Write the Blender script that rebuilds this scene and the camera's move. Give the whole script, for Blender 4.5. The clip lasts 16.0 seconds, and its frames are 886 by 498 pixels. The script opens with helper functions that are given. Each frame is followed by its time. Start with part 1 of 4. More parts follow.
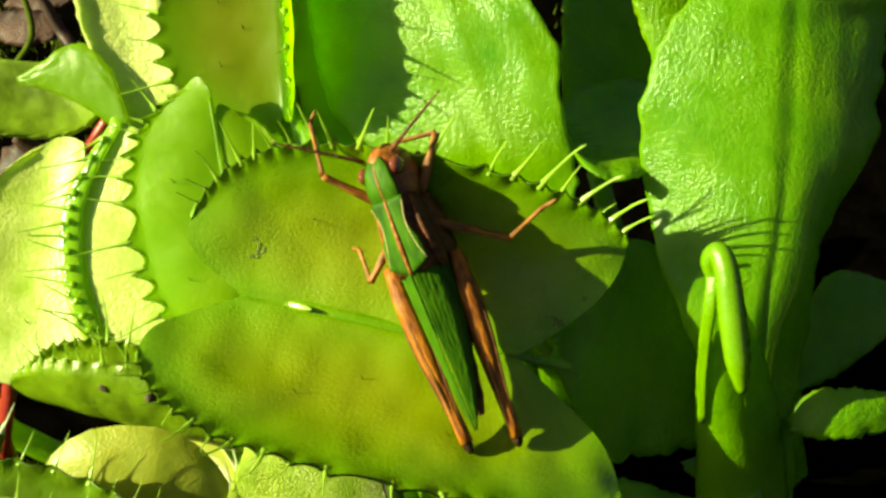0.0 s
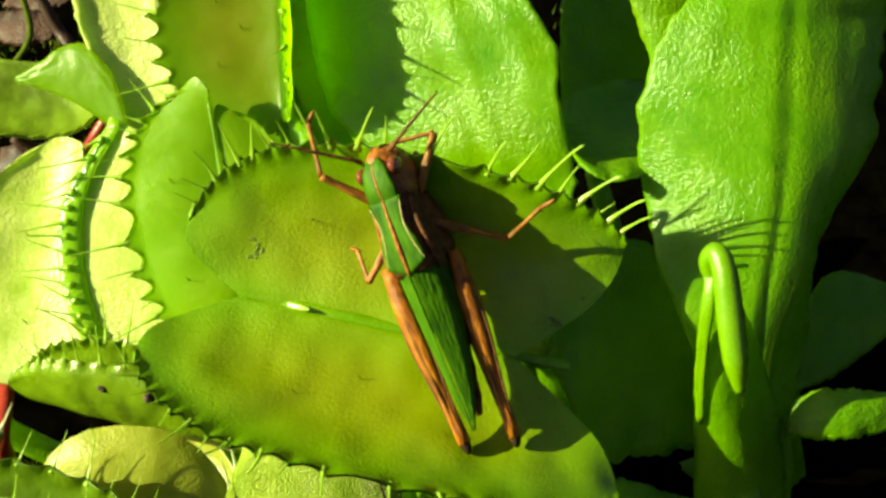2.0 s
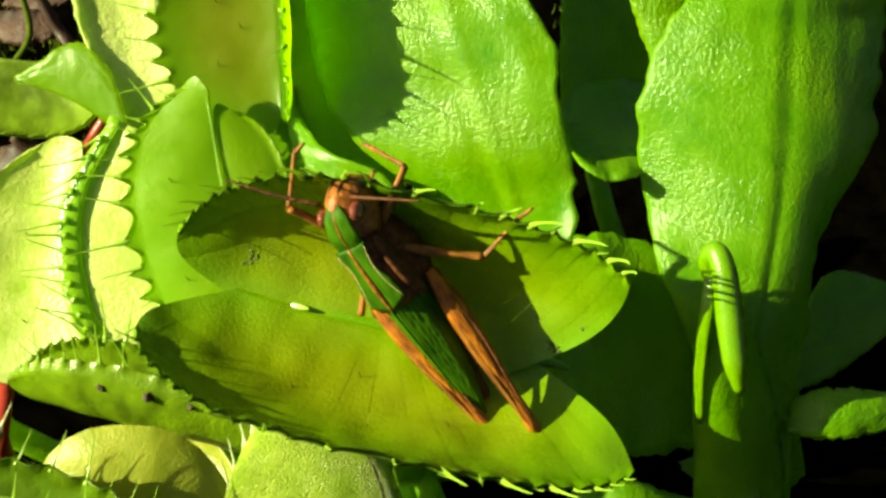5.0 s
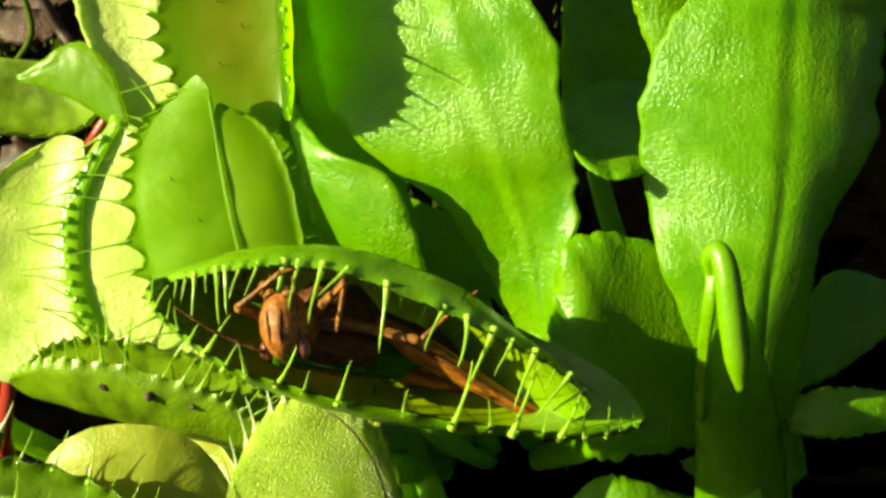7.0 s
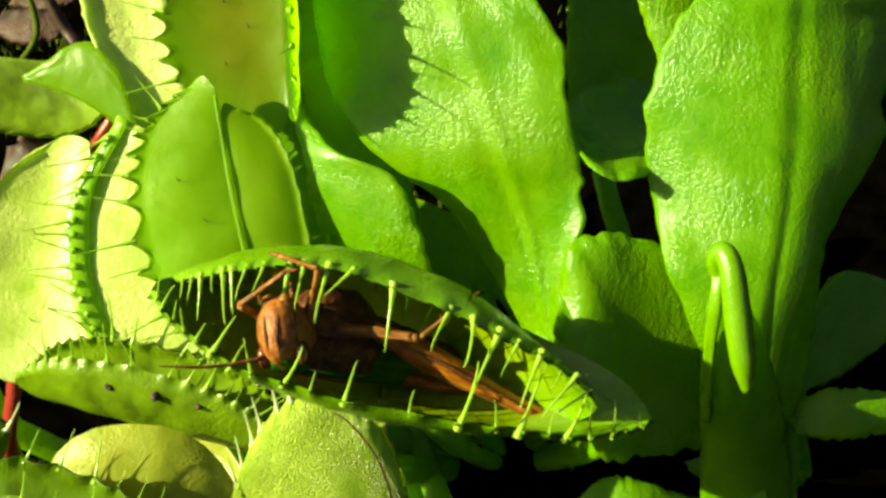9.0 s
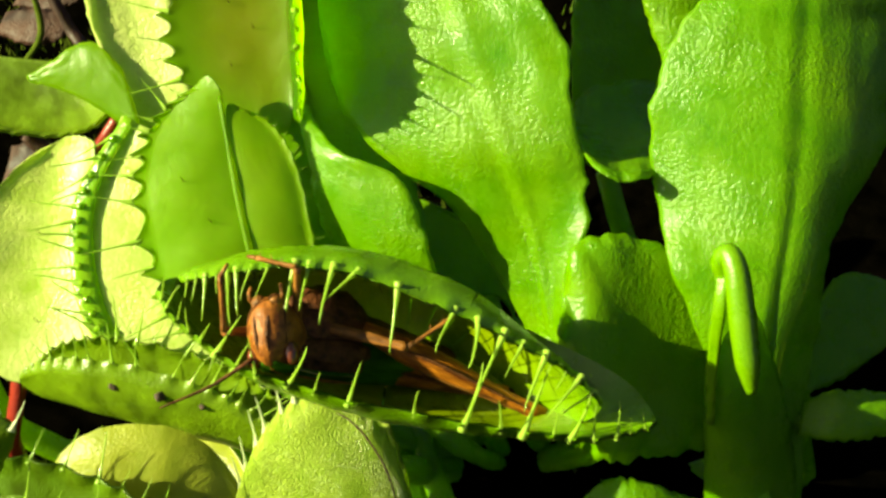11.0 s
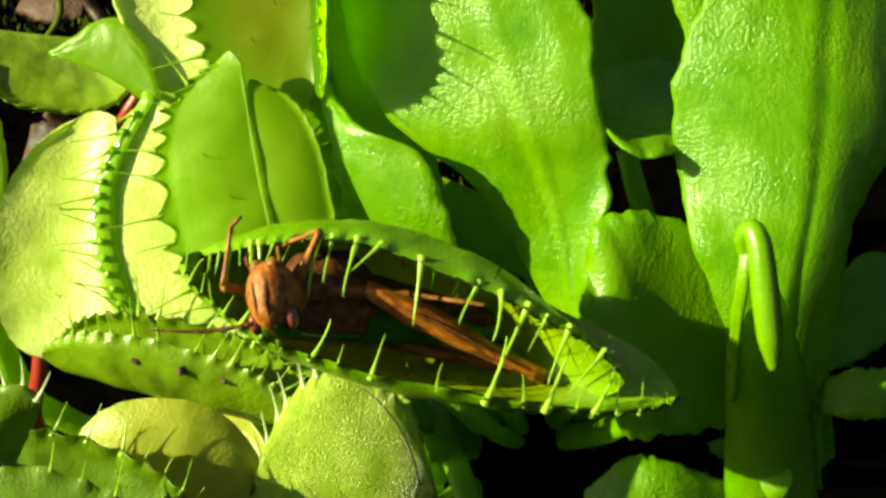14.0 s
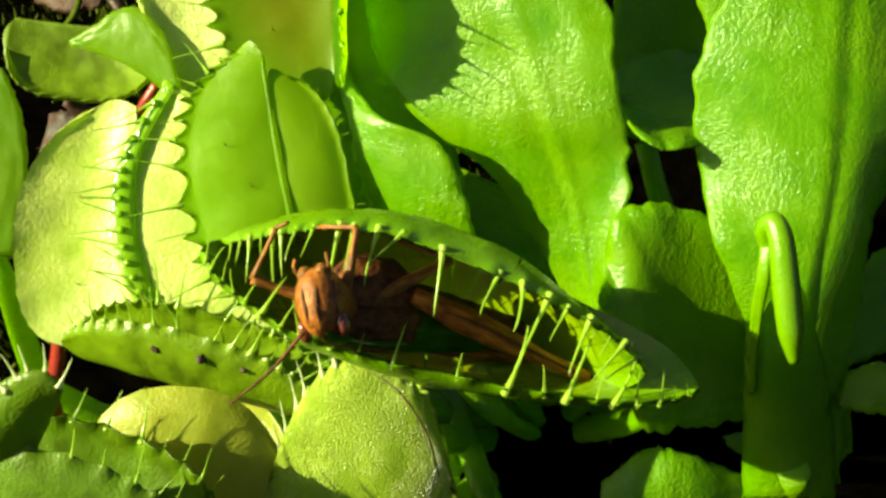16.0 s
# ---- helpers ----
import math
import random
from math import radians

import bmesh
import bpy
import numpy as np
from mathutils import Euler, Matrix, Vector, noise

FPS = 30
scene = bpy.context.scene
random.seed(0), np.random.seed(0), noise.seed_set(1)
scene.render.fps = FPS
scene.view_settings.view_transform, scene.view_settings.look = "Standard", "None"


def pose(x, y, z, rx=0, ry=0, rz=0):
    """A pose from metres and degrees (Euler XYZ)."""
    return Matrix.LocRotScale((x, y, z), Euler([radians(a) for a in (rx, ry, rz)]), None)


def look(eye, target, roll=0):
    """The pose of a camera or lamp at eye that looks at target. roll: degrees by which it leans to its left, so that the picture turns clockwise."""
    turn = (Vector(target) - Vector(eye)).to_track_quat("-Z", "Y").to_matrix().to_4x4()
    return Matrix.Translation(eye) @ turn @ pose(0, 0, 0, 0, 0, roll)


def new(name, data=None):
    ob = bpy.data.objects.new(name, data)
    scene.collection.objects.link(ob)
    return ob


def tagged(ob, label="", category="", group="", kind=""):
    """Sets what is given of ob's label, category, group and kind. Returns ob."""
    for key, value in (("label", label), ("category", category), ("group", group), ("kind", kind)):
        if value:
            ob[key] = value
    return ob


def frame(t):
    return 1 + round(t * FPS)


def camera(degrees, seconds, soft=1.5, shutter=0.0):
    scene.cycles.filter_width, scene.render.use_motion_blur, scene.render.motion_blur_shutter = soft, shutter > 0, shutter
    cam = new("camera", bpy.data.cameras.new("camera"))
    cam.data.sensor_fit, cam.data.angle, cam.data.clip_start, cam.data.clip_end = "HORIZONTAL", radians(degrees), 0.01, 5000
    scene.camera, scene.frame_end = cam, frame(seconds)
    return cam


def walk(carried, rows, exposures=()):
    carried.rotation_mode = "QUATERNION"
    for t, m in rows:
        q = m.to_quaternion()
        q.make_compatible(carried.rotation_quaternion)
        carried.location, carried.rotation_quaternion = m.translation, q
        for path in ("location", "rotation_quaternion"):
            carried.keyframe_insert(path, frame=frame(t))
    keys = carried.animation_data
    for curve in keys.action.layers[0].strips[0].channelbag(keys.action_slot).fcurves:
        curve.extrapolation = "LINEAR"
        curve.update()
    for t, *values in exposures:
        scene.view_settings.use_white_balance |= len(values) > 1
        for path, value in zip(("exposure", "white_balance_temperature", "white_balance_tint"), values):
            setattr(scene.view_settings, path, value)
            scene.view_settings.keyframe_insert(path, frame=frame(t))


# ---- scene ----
# Bed frame, in millimetres: u to the right, v up along the slope of the view, w out of the slope towards the camera.
TILT = radians(50)
CENTRE = Vector((0, 0, 0.035))
BED = Matrix.Translation(CENTRE) @ Matrix(((1, 0, 0), (0, math.sin(TILT), -math.cos(TILT)), (0, math.cos(TILT), math.sin(TILT)))).to_4x4()
MM = 0.001


def at(p):
    """World place of a bed point."""
    return BED @ (Vector(p) * MM)


def along(d):
    """World direction of a bed direction."""
    return (BED.to_3x3() @ Vector(d)).normalized()


# ---- camera ----
cam = camera(40, 16.0, soft=2.9)
REST = BED @ pose(0, 0, 0.085)


def held(pitch, turn, roll):
    """Half of each small drift is a turn of the wrist, half a slide of the hand."""
    slide = Matrix.Translation((-0.5 * radians(turn) * 0.085, 0.5 * radians(pitch) * 0.085, 0))
    return REST @ slide @ pose(0, 0, 0, 0.5 * pitch, 0.5 * turn, roll)


walk(cam, [
    (0, held(0.054, -0.107, -0.06)), (0.5, held(0.05, -0.135, -0.06)), (1, held(0.055, -0.164, -0.06)), (1.5, held(0.06, -0.175, -0.05)),
    (2, held(0.068, -0.194, -0.03)), (3, held(0.066, -0.204, -0.02)), (4, held(0.058, -0.212, -0.01)), (5.2, held(0.03, -0.22, -0.02)),
    (6.5, held(-0.003, -0.2, -0.04)), (7, held(-0.005, -0.133, -0.03)), (7.5, held(0, -0.07, -0.01)), (8, held(0, 0, 0)),
    (8.5, held(0.01, 0.067, 0.025)), (9, held(0.023, 0.138, 0.065)), (10.3, held(0.048, 0.275, 0.14)), (11.5, held(0.062, 0.378, 0.19)), (12, held(0.055, 0.4, 0.195)),
    (12.5, held(-0.005, 0.511, 0.2)), (13, held(-0.225, 0.773, 0.21)), (13.5, held(-0.589, 1.054, 0.27)), (14, held(-1.094, 1.377, 0.41)),
    (14.5, held(-1.576, 1.66, 0.57)), (15, held(-1.792, 1.957, 0.7)), (15.5, held(-1.69, 2.193, 0.775)), (16, held(-1.54, 2.312, 0.835)),
], exposures=[(0, 1.52, 6700, -1), (4.2, 1.52, 6700, -1), (6.3, 1.52, 6700, -1), (16, 1.52, 6700, -1)])

# ---- light ----
TO_SUN = along((-0.86, 0.26, 0.42))
world = bpy.data.worlds.new("sky")
scene.world = world
world.use_nodes = True
sky = world.node_tree.nodes.new("ShaderNodeTexSky")
sky.sky_type, sky.sun_disc = "NISHITA", False
sky.air_density, sky.dust_density, sky.ozone_density = 0.7, 4.0, 0.3
sky.sun_elevation, sky.sun_rotation = math.asin(TO_SUN.z), math.atan2(TO_SUN.x, TO_SUN.y)
world.node_tree.links.new(sky.outputs[0], world.node_tree.nodes["Background"].inputs[0])
world.node_tree.nodes["Background"].inputs[1].default_value = 0.027
sun = new("sun", bpy.data.lights.new("sun", "SUN"))
sun.data.energy, sun.data.angle, sun.data.color = 4.8, radians(0.53), (1.0, 0.95, 0.56)
sun.matrix_world = look(CENTRE + TO_SUN, CENTRE)


# ---- materials ----
def shader(name):
    m = bpy.data.materials.new(name)
    m.use_nodes = True
    return m, m.node_tree.nodes, m.node_tree.links


def noise_node(nodes, links, scale, detail=4.0, rough=0.6, space="Object"):
    c = nodes.new("ShaderNodeTexCoord")
    n = nodes.new("ShaderNodeTexNoise")
    n.inputs["Scale"].default_value, n.inputs["Detail"].default_value, n.inputs["Roughness"].default_value = scale, detail, rough
    links.new(c.outputs[space], n.inputs["Vector"])
    return n


def ramp(nodes, links, source, stops):
    r = nodes.new("ShaderNodeValToRGB")
    e = r.color_ramp.elements
    while len(e) < len(stops):
        e.new(0.5)
    for k, (place, colour) in zip(e, stops):
        k.position, k.color = place, (*colour, 1)
    links.new(source, r.inputs[0])
    return r.outputs[0]


def sum_node(nodes, links, a, b, share):
    """a * share + b."""
    n = nodes.new("ShaderNodeMath")
    n.operation = "MULTIPLY_ADD"
    n.inputs[1].default_value = share
    links.new(a, n.inputs[0])
    if isinstance(b, float):
        n.inputs[2].default_value = b
    else:
        links.new(b, n.inputs[2])
    return n.outputs[0]


def plant(name, dark, light, through_colour, share=0.45, rough=0.38, fleck=900.0, relief=0.25, gloss=0.5, wrinkle=0.25, blush=None, warm=0.35, cells=4200.0, depth=0.24, grain=0.5):
    """Living leaf: a waxy skin of small cells over flesh that lets part of the light through, yellower in patches."""
    m, nodes, links = shader(name)
    big = noise_node(nodes, links, 150, 3)
    fine = noise_node(nodes, links, fleck, 4)
    mottle = noise_node(nodes, links, 480, 5, 0.7)
    mixed = sum_node(nodes, links, fine.outputs[0], sum_node(nodes, links, big.outputs[0], sum_node(nodes, links, mottle.outputs[0], 0.0, 0.35), 0.35), 0.3)
    colour = ramp(nodes, links, mixed, [(0.36, dark), (0.64, light)])
    skin = nodes["Principled BSDF"]
    # patches where the flesh is thinner and yellower
    spread = noise_node(nodes, links, 95, 4, 0.55)
    patch = nodes.new("ShaderNodeMapRange")
    patch.inputs["From Min"].default_value, patch.inputs["From Max"].default_value = 0.46, 0.68
    patch.inputs["To Max"].default_value = warm
    links.new(spread.outputs[0], patch.inputs["Value"])
    yellow = nodes.new("ShaderNodeMix")
    yellow.data_type = "RGBA"
    links.new(patch.outputs[0], yellow.inputs[0])
    links.new(colour, yellow.inputs[6])
    yellow.inputs[7].default_value = (light[0] ** 0.75, light[1] ** 0.85, light[2] * 1.8, 1)
    colour = yellow.outputs[2]
    if blush:
        mark = nodes.new("ShaderNodeAttribute")
        mark.attribute_name = "blush"
        tint = nodes.new("ShaderNodeMix")
        tint.data_type = "RGBA"
        links.new(sum_node(nodes, links, mark.outputs["Fac"], 0.0, blush[1]), tint.inputs[0])
        links.new(colour, tint.inputs[6])
        tint.inputs[7].default_value = (*blush[0], 1)
        colour = tint.outputs[2]
    links.new(colour, skin.inputs["Base Color"])
    sheen = nodes.new("ShaderNodeMapRange")
    sheen.inputs["From Min"].default_value, sheen.inputs["From Max"].default_value = 0.3, 0.7
    sheen.inputs["To Min"].default_value, sheen.inputs["To Max"].default_value = rough * 0.72, min(1.0, rough * 1.35)
    links.new(mottle.outputs[0], sheen.inputs["Value"])
    links.new(sheen.outputs[0], skin.inputs["Roughness"])
    skin.inputs["Specular IOR Level"].default_value = gloss
    # relief: small rounded cells, fine grain, and soft creases drawn out along the leaf
    place = nodes.new("ShaderNodeTexCoord")
    cell = nodes.new("ShaderNodeTexVoronoi")
    cell.feature = "SMOOTH_F1"
    cell.inputs["Scale"].default_value, cell.inputs["Smoothness"].default_value = cells, 0.6
    links.new(place.outputs["Object"], cell.inputs["Vector"])
    drawn = nodes.new("ShaderNodeMapping")
    drawn.inputs["Scale"].default_value, drawn.inputs["Rotation"].default_value = (1.0, 0.45, 0.45), (0, 0, 0.35)
    links.new(place.outputs["Object"], drawn.inputs["Vector"])
    crease = noise_node(nodes, links, 360, 4, 0.6)
    links.new(drawn.outputs[0], crease.inputs["Vector"])
    tall = sum_node(nodes, links, cell.outputs["Distance"], sum_node(nodes, links, crease.outputs[0], sum_node(nodes, links, fine.outputs[0], 0.0, grain), wrinkle), -depth)
    bump = nodes.new("ShaderNodeBump")
    bump.inputs["Distance"].default_value = 0.0004
    rise = nodes.new("ShaderNodeMapRange")
    rise.inputs["From Min"].default_value, rise.inputs["From Max"].default_value = 0.4, 0.64
    rise.inputs["To Min"].default_value, rise.inputs["To Max"].default_value = 0.55 * relief, 1.6 * relief
    links.new(big.outputs[0], rise.inputs["Value"])
    links.new(rise.outputs[0], bump.inputs["Strength"])
    links.new(tall, bump.inputs["Height"])
    links.new(bump.outputs[0], skin.inputs["Normal"])
    glow = nodes.new("ShaderNodeBsdfTranslucent")
    glow.inputs[0].default_value = (*through_colour, 1)
    both = nodes.new("ShaderNodeMixShader")
    both.inputs[0].default_value = share
    links.new(skin.outputs[0], both.inputs[1])
    links.new(glow.outputs[0], both.inputs[2])
    links.new(both.outputs[0], nodes["Material Output"].inputs[0])
    return m


def solid(name, dark, light, rough=0.6, scale=900.0, relief=0.3, stretch=None, gloss=0.5):
    """Opaque surface with mottling at two scales."""
    m, nodes, links = shader(name)
    fine = noise_node(nodes, links, scale, 5)
    if stretch:
        mp = nodes.new("ShaderNodeMapping")
        mp.inputs["Scale"].default_value = stretch
        links.new(fine.inputs["Vector"].links[0].from_socket, mp.inputs["Vector"])
        links.new(mp.outputs[0], fine.inputs["Vector"])
    colour = ramp(nodes, links, fine.outputs[0], [(0.33, dark), (0.67, light)])
    skin = nodes["Principled BSDF"]
    links.new(colour, skin.inputs["Base Color"])
    skin.inputs["Roughness"].default_value, skin.inputs["Specular IOR Level"].default_value = rough, gloss
    bump = nodes.new("ShaderNodeBump")
    bump.inputs["Strength"].default_value, bump.inputs["Distance"].default_value = relief, 0.0003
    links.new(fine.outputs[0], bump.inputs["Height"])
    links.new(bump.outputs[0], skin.inputs["Normal"])
    return m


PETIOLE = plant("petiole_skin", (0.065, 0.21, 0.001), (0.165, 0.35, 0.002), (0.48, 0.78, 0.01), 0.38, 0.28, 3000, 0.5, 0.46, 1.2, warm=0.45)
LOBE = plant("lobe_skin", (0.085, 0.22, 0.001), (0.145, 0.295, 0.002), (0.42, 0.66, 0.005), 0.07, 0.28, 5200, 0.22, blush=((0.25, 0.22, 0.004), 0.55), warm=0.2)
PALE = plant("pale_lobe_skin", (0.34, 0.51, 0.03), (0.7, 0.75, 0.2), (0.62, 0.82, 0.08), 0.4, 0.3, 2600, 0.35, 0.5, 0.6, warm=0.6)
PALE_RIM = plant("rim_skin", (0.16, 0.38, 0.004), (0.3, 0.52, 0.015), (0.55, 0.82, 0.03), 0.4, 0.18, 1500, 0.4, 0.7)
GLINT = plant("glint_skin", (0.2, 0.36, 0.02), (0.26, 0.44, 0.04), (0.6, 0.82, 0.05), 0.1, 0.12, 900, 0.01, 1.0)
BLUSH = plant("blushed_lobe_skin", (0.12, 0.28, 0.002), (0.19, 0.35, 0.004), (0.62, 0.8, 0.03), 0.6, 0.35, 1300, 0.12, blush=((0.27, 0.2, 0.008), 0.75), warm=0.2)
LIME = plant("lime_lobe_skin", (0.15, 0.31, 0.002), (0.25, 0.41, 0.004), (0.58, 0.85, 0.02), 0.55, 0.35, 1500, 0.15, blush=((0.28, 0.3, 0.008), 0.4), warm=0.3)
THIN = plant("thin_lobe_skin", (0.1, 0.26, 0.002), (0.16, 0.34, 0.004), (0.6, 0.88, 0.03), 0.8, 0.35, 1500, 0.1)
PLUMP = plant("plump_lobe_skin", (0.3, 0.48, 0.02), (0.56, 0.68, 0.09), (0.6, 0.82, 0.06), 0.36, 0.24, 6000, 1.1, 0.6, 0.05, cells=8500, depth=0.55, grain=0.15)
YELLOW = plant("yellow_lobe_skin", (0.2, 0.26, 0.012), (0.42, 0.44, 0.04), (0.66, 0.7, 0.1), 0.36, 0.42, 700, 0.35, blush=((0.32, 0.2, 0.04), 0.4))
OLIVE = plant("olive_lobe_skin", (0.1, 0.15, 0.004), (0.26, 0.42, 0.01), (0.4, 0.55, 0.01), 0.4, 0.4, 500, 0.35)
# the olive skin made darker: shade on the corner trap is in the tint
SHADED = plant("shaded_lobe_skin", (0.06, 0.1, 0.003), (0.16, 0.31, 0.005), (0.3, 0.45, 0.006), 0.35, 0.4, 500, 0.35)
SPECKED = plant("specked_lobe_skin", (0.07, 0.11, 0.005), (0.27, 0.44, 0.01), (0.42, 0.6, 0.01), 0.35, 0.3, 420, 0.4, warm=0.1)
TOOTH = plant("tooth_skin", (0.28, 0.48, 0.03), (0.42, 0.62, 0.08), (0.62, 0.8, 0.12), 0.35, 0.22, 1500, 0.2)
DEAD = plant("dry_skin", (0.014, 0.006, 0.003), (0.065, 0.023, 0.011), (0.2, 0.09, 0.03), 0.2, 0.6, 900, 0.6)
# peat far blacker than real: deep shade between the leaves is in its colour
SOIL = solid("shade_black_peat", (0.0002, 0.0002, 0.0001), (0.0018, 0.0014, 0.0008), 0.95, 260, 1.0, gloss=0.0)
MOSS = plant("moss_skin", (0.02, 0.05, 0.003), (0.1, 0.13, 0.015), (0.05, 0.08, 0.01), 0.08, 0.9, 800, 0.2, 0.0)
DARKSOIL = solid("peat_crumbs", (0.02, 0.012, 0.007), (0.1, 0.06, 0.03), 0.8, 1500, 0.8)
STAIN = solid("brown_stain", (0.05, 0.07, 0.006), (0.11, 0.16, 0.01), 0.7, 1500, 0.8)
RED = plant("red_stem_skin", (0.17, 0.014, 0.008), (0.34, 0.035, 0.016), (0.3, 0.03, 0.01), 0.15, 0.3, 700, 0.2)
LEG = solid("tan_cuticle", (0.07, 0.024, 0.004), (0.32, 0.125, 0.02), 0.45, 2200, 0.8, (0.3, 1, 1), 0.3)
ORANGE = solid("orange_cuticle", (0.12, 0.026, 0.002), (0.5, 0.17, 0.009), 0.45, 2200, 0.8, (0.3, 1, 1), 0.3)
BROWN = solid("brown_cuticle", (0.038, 0.014, 0.005), (0.14, 0.05, 0.016), 0.5, 1800, 0.9, None, 0.15)
FACE = solid("russet_cuticle", (0.12, 0.032, 0.005), (0.4, 0.138, 0.02), 0.38, 1500, 0.7, None, 0.35)
CHEST = solid("chest_cuticle", (0.04, 0.014, 0.006), (0.19, 0.062, 0.02), 0.5, 1300, 1.0, None, 0.2)
GREEN = solid("green_cuticle", (0.013, 0.052, 0.0005), (0.055, 0.15, 0.001), 0.55, 1200, 0.6, (0.25, 1, 1), 0.12)
DARK = solid("dark_cuticle", (0.015, 0.008, 0.004), (0.05, 0.025, 0.01), 0.55, 1800, 0.8, None, 0.12)
EYE = solid("eye_cuticle", (0.09, 0.02, 0.01), (0.2, 0.05, 0.02), 0.08, 3000, 0.05, gloss=0.9)
CREAM = solid("cream_cuticle", (0.22, 0.18, 0.06), (0.42, 0.34, 0.14), 0.4, 1200, 0.3)

# ---- building helpers ----
PLACE = {}


def thing(name, world_matrix, label, category, group="", kind=""):
    ob = new(name)
    ob.empty_display_size = 0.003
    ob.matrix_basis = world_matrix
    PLACE[ob.name] = world_matrix.copy()
    return tagged(ob, label, category, group, kind)


def part(name, bm, material, parent, label="", frame_matrix=None, data=None, smooth=True):
    """One mesh object under parent; the mesh is given in frame_matrix, or in the world if there is none."""
    home = PLACE[parent.name]
    if data is None:
        if frame_matrix is None:
            bm.transform(home.inverted())
        data = bpy.data.meshes.new(name)
        bm.normal_update()
        bm.to_mesh(data)
        bm.free()
        data.materials.append(material)
        if smooth:
            data.shade_smooth()
    ob = new(name, data)
    ob.parent = parent
    m = home if frame_matrix is None else frame_matrix
    ob.matrix_basis = home.inverted() @ m
    PLACE[ob.name] = m.copy()
    if label:
        ob["label"] = label
    return ob


def spline(points, t):
    """Catmull-Rom through the points, t from 0 to 1."""
    n = len(points) - 1
    x = min(max(t, 0.0), 1.0) * n
    i = min(int(x), n - 1)
    f = x - i
    p1, p2 = Vector(points[i]), Vector(points[i + 1])
    p0 = Vector(points[i - 1]) if i > 0 else p1 * 2 - p2
    p3 = Vector(points[i + 2]) if i < n - 1 else p2 * 2 - p1
    return 0.5 * (2 * p1 + (p2 - p0) * f + (2 * p0 - 5 * p1 + 4 * p2 - p3) * f * f + (3 * p1 - p0 - 3 * p2 + p3) * f ** 3)


def slab(fn, nu, nv, thick, first=True, last=True, foot=True, rim=True):
    """A closed sheet of that thickness over fn(s, t), s and t from 0 to 1, thinner at its rim; an end that joins a neighbour stays open and full."""
    g = [[fn(i / nu, j / nv) for j in range(nv + 1)] for i in range(nu + 1)]
    bm = bmesh.new()
    top, low = [], []
    for i in range(nu + 1):
        a, b = [], []
        for j in range(nv + 1):
            du = g[min(i + 1, nu)][j] - g[max(i - 1, 0)][j]
            dv = g[i][min(j + 1, nv)] - g[i][max(j - 1, 0)]
            n = du.cross(dv)
            if n.length < 1e-14:
                n = (g[min(i + 1, nu)][nv // 2] - g[max(i - 1, 0)][nv // 2]).cross(g[i][nv] - g[i][0])
            n = n.normalized() if n.length > 1e-14 else Vector((0, 0, 1))
            e = 0.5 * thick * (0.55 if (i == 0 and first) or (i == nu and last) or (j == 0 and foot) or (j == nv and rim) else 1.0)
            a.append(bm.verts.new(g[i][j] + n * e))
            b.append(bm.verts.new(g[i][j] - n * e))
        top.append(a)
        low.append(b)
    for i in range(nu):
        for j in range(nv):
            bm.faces.new((top[i][j], top[i + 1][j], top[i + 1][j + 1], top[i][j + 1]))
            bm.faces.new((low[i][j], low[i][j + 1], low[i + 1][j + 1], low[i + 1][j]))
    for i in range(nu):
        if foot:
            bm.faces.new((top[i][0], low[i][0], low[i + 1][0], top[i + 1][0]))
        if rim:
            bm.faces.new((top[i][nv], top[i + 1][nv], low[i + 1][nv], low[i][nv]))
    for j in range(nv):
        if first:
            bm.faces.new((top[0][j], top[0][j + 1], low[0][j + 1], low[0][j]))
        if last:
            bm.faces.new((top[nu][j], low[nu][j], low[nu][j + 1], top[nu][j + 1]))
    return bm


def tube(points, radii, sides=8, steps=None, flat=1.0, bm=None, side_hint=(0, 0, 1)):
    """A tapered round or flattened limb along a spline through the points (metres); both ends closed."""
    bm = bm or bmesh.new()
    steps = steps or 5 * (len(points) - 1)
    rings = []
    for k in range(steps + 1):
        t = k / steps
        p = spline(points, t)
        d = (spline(points, t + 0.02) - spline(points, t - 0.02)).normalized()
        side = d.cross(Vector(side_hint))
        side = side.normalized() if side.length > 1e-4 else d.orthogonal().normalized()
        up = side.cross(d)
        x = t * (len(radii) - 1)
        i = min(int(x), len(radii) - 2)
        r = radii[i] + (radii[i + 1] - radii[i]) * (x - i)
        rings.append([bm.verts.new(p + r * (math.cos(q) * side + flat * math.sin(q) * up)) for q in (2 * math.pi * m / sides for m in range(sides))])
    for a, b in zip(rings, rings[1:]):
        for m in range(sides):
            bm.faces.new((a[m], a[(m + 1) % sides], b[(m + 1) % sides], b[m]))
    bm.faces.new(rings[0][::-1])
    bm.faces.new(rings[-1])
    return bm


def ball(centre, size, turn=None, bm=None, cuts=(14, 10)):
    """A rounded lump, half axes in size."""
    bm = bm or bmesh.new()
    m = Matrix.Translation(centre) @ (turn or Matrix.Identity(3)).to_4x4() @ Matrix.Diagonal((*size, 1))
    bmesh.ops.create_uvsphere(bm, u_segments=cuts[0], v_segments=cuts[1], radius=1, matrix=m)
    return bm


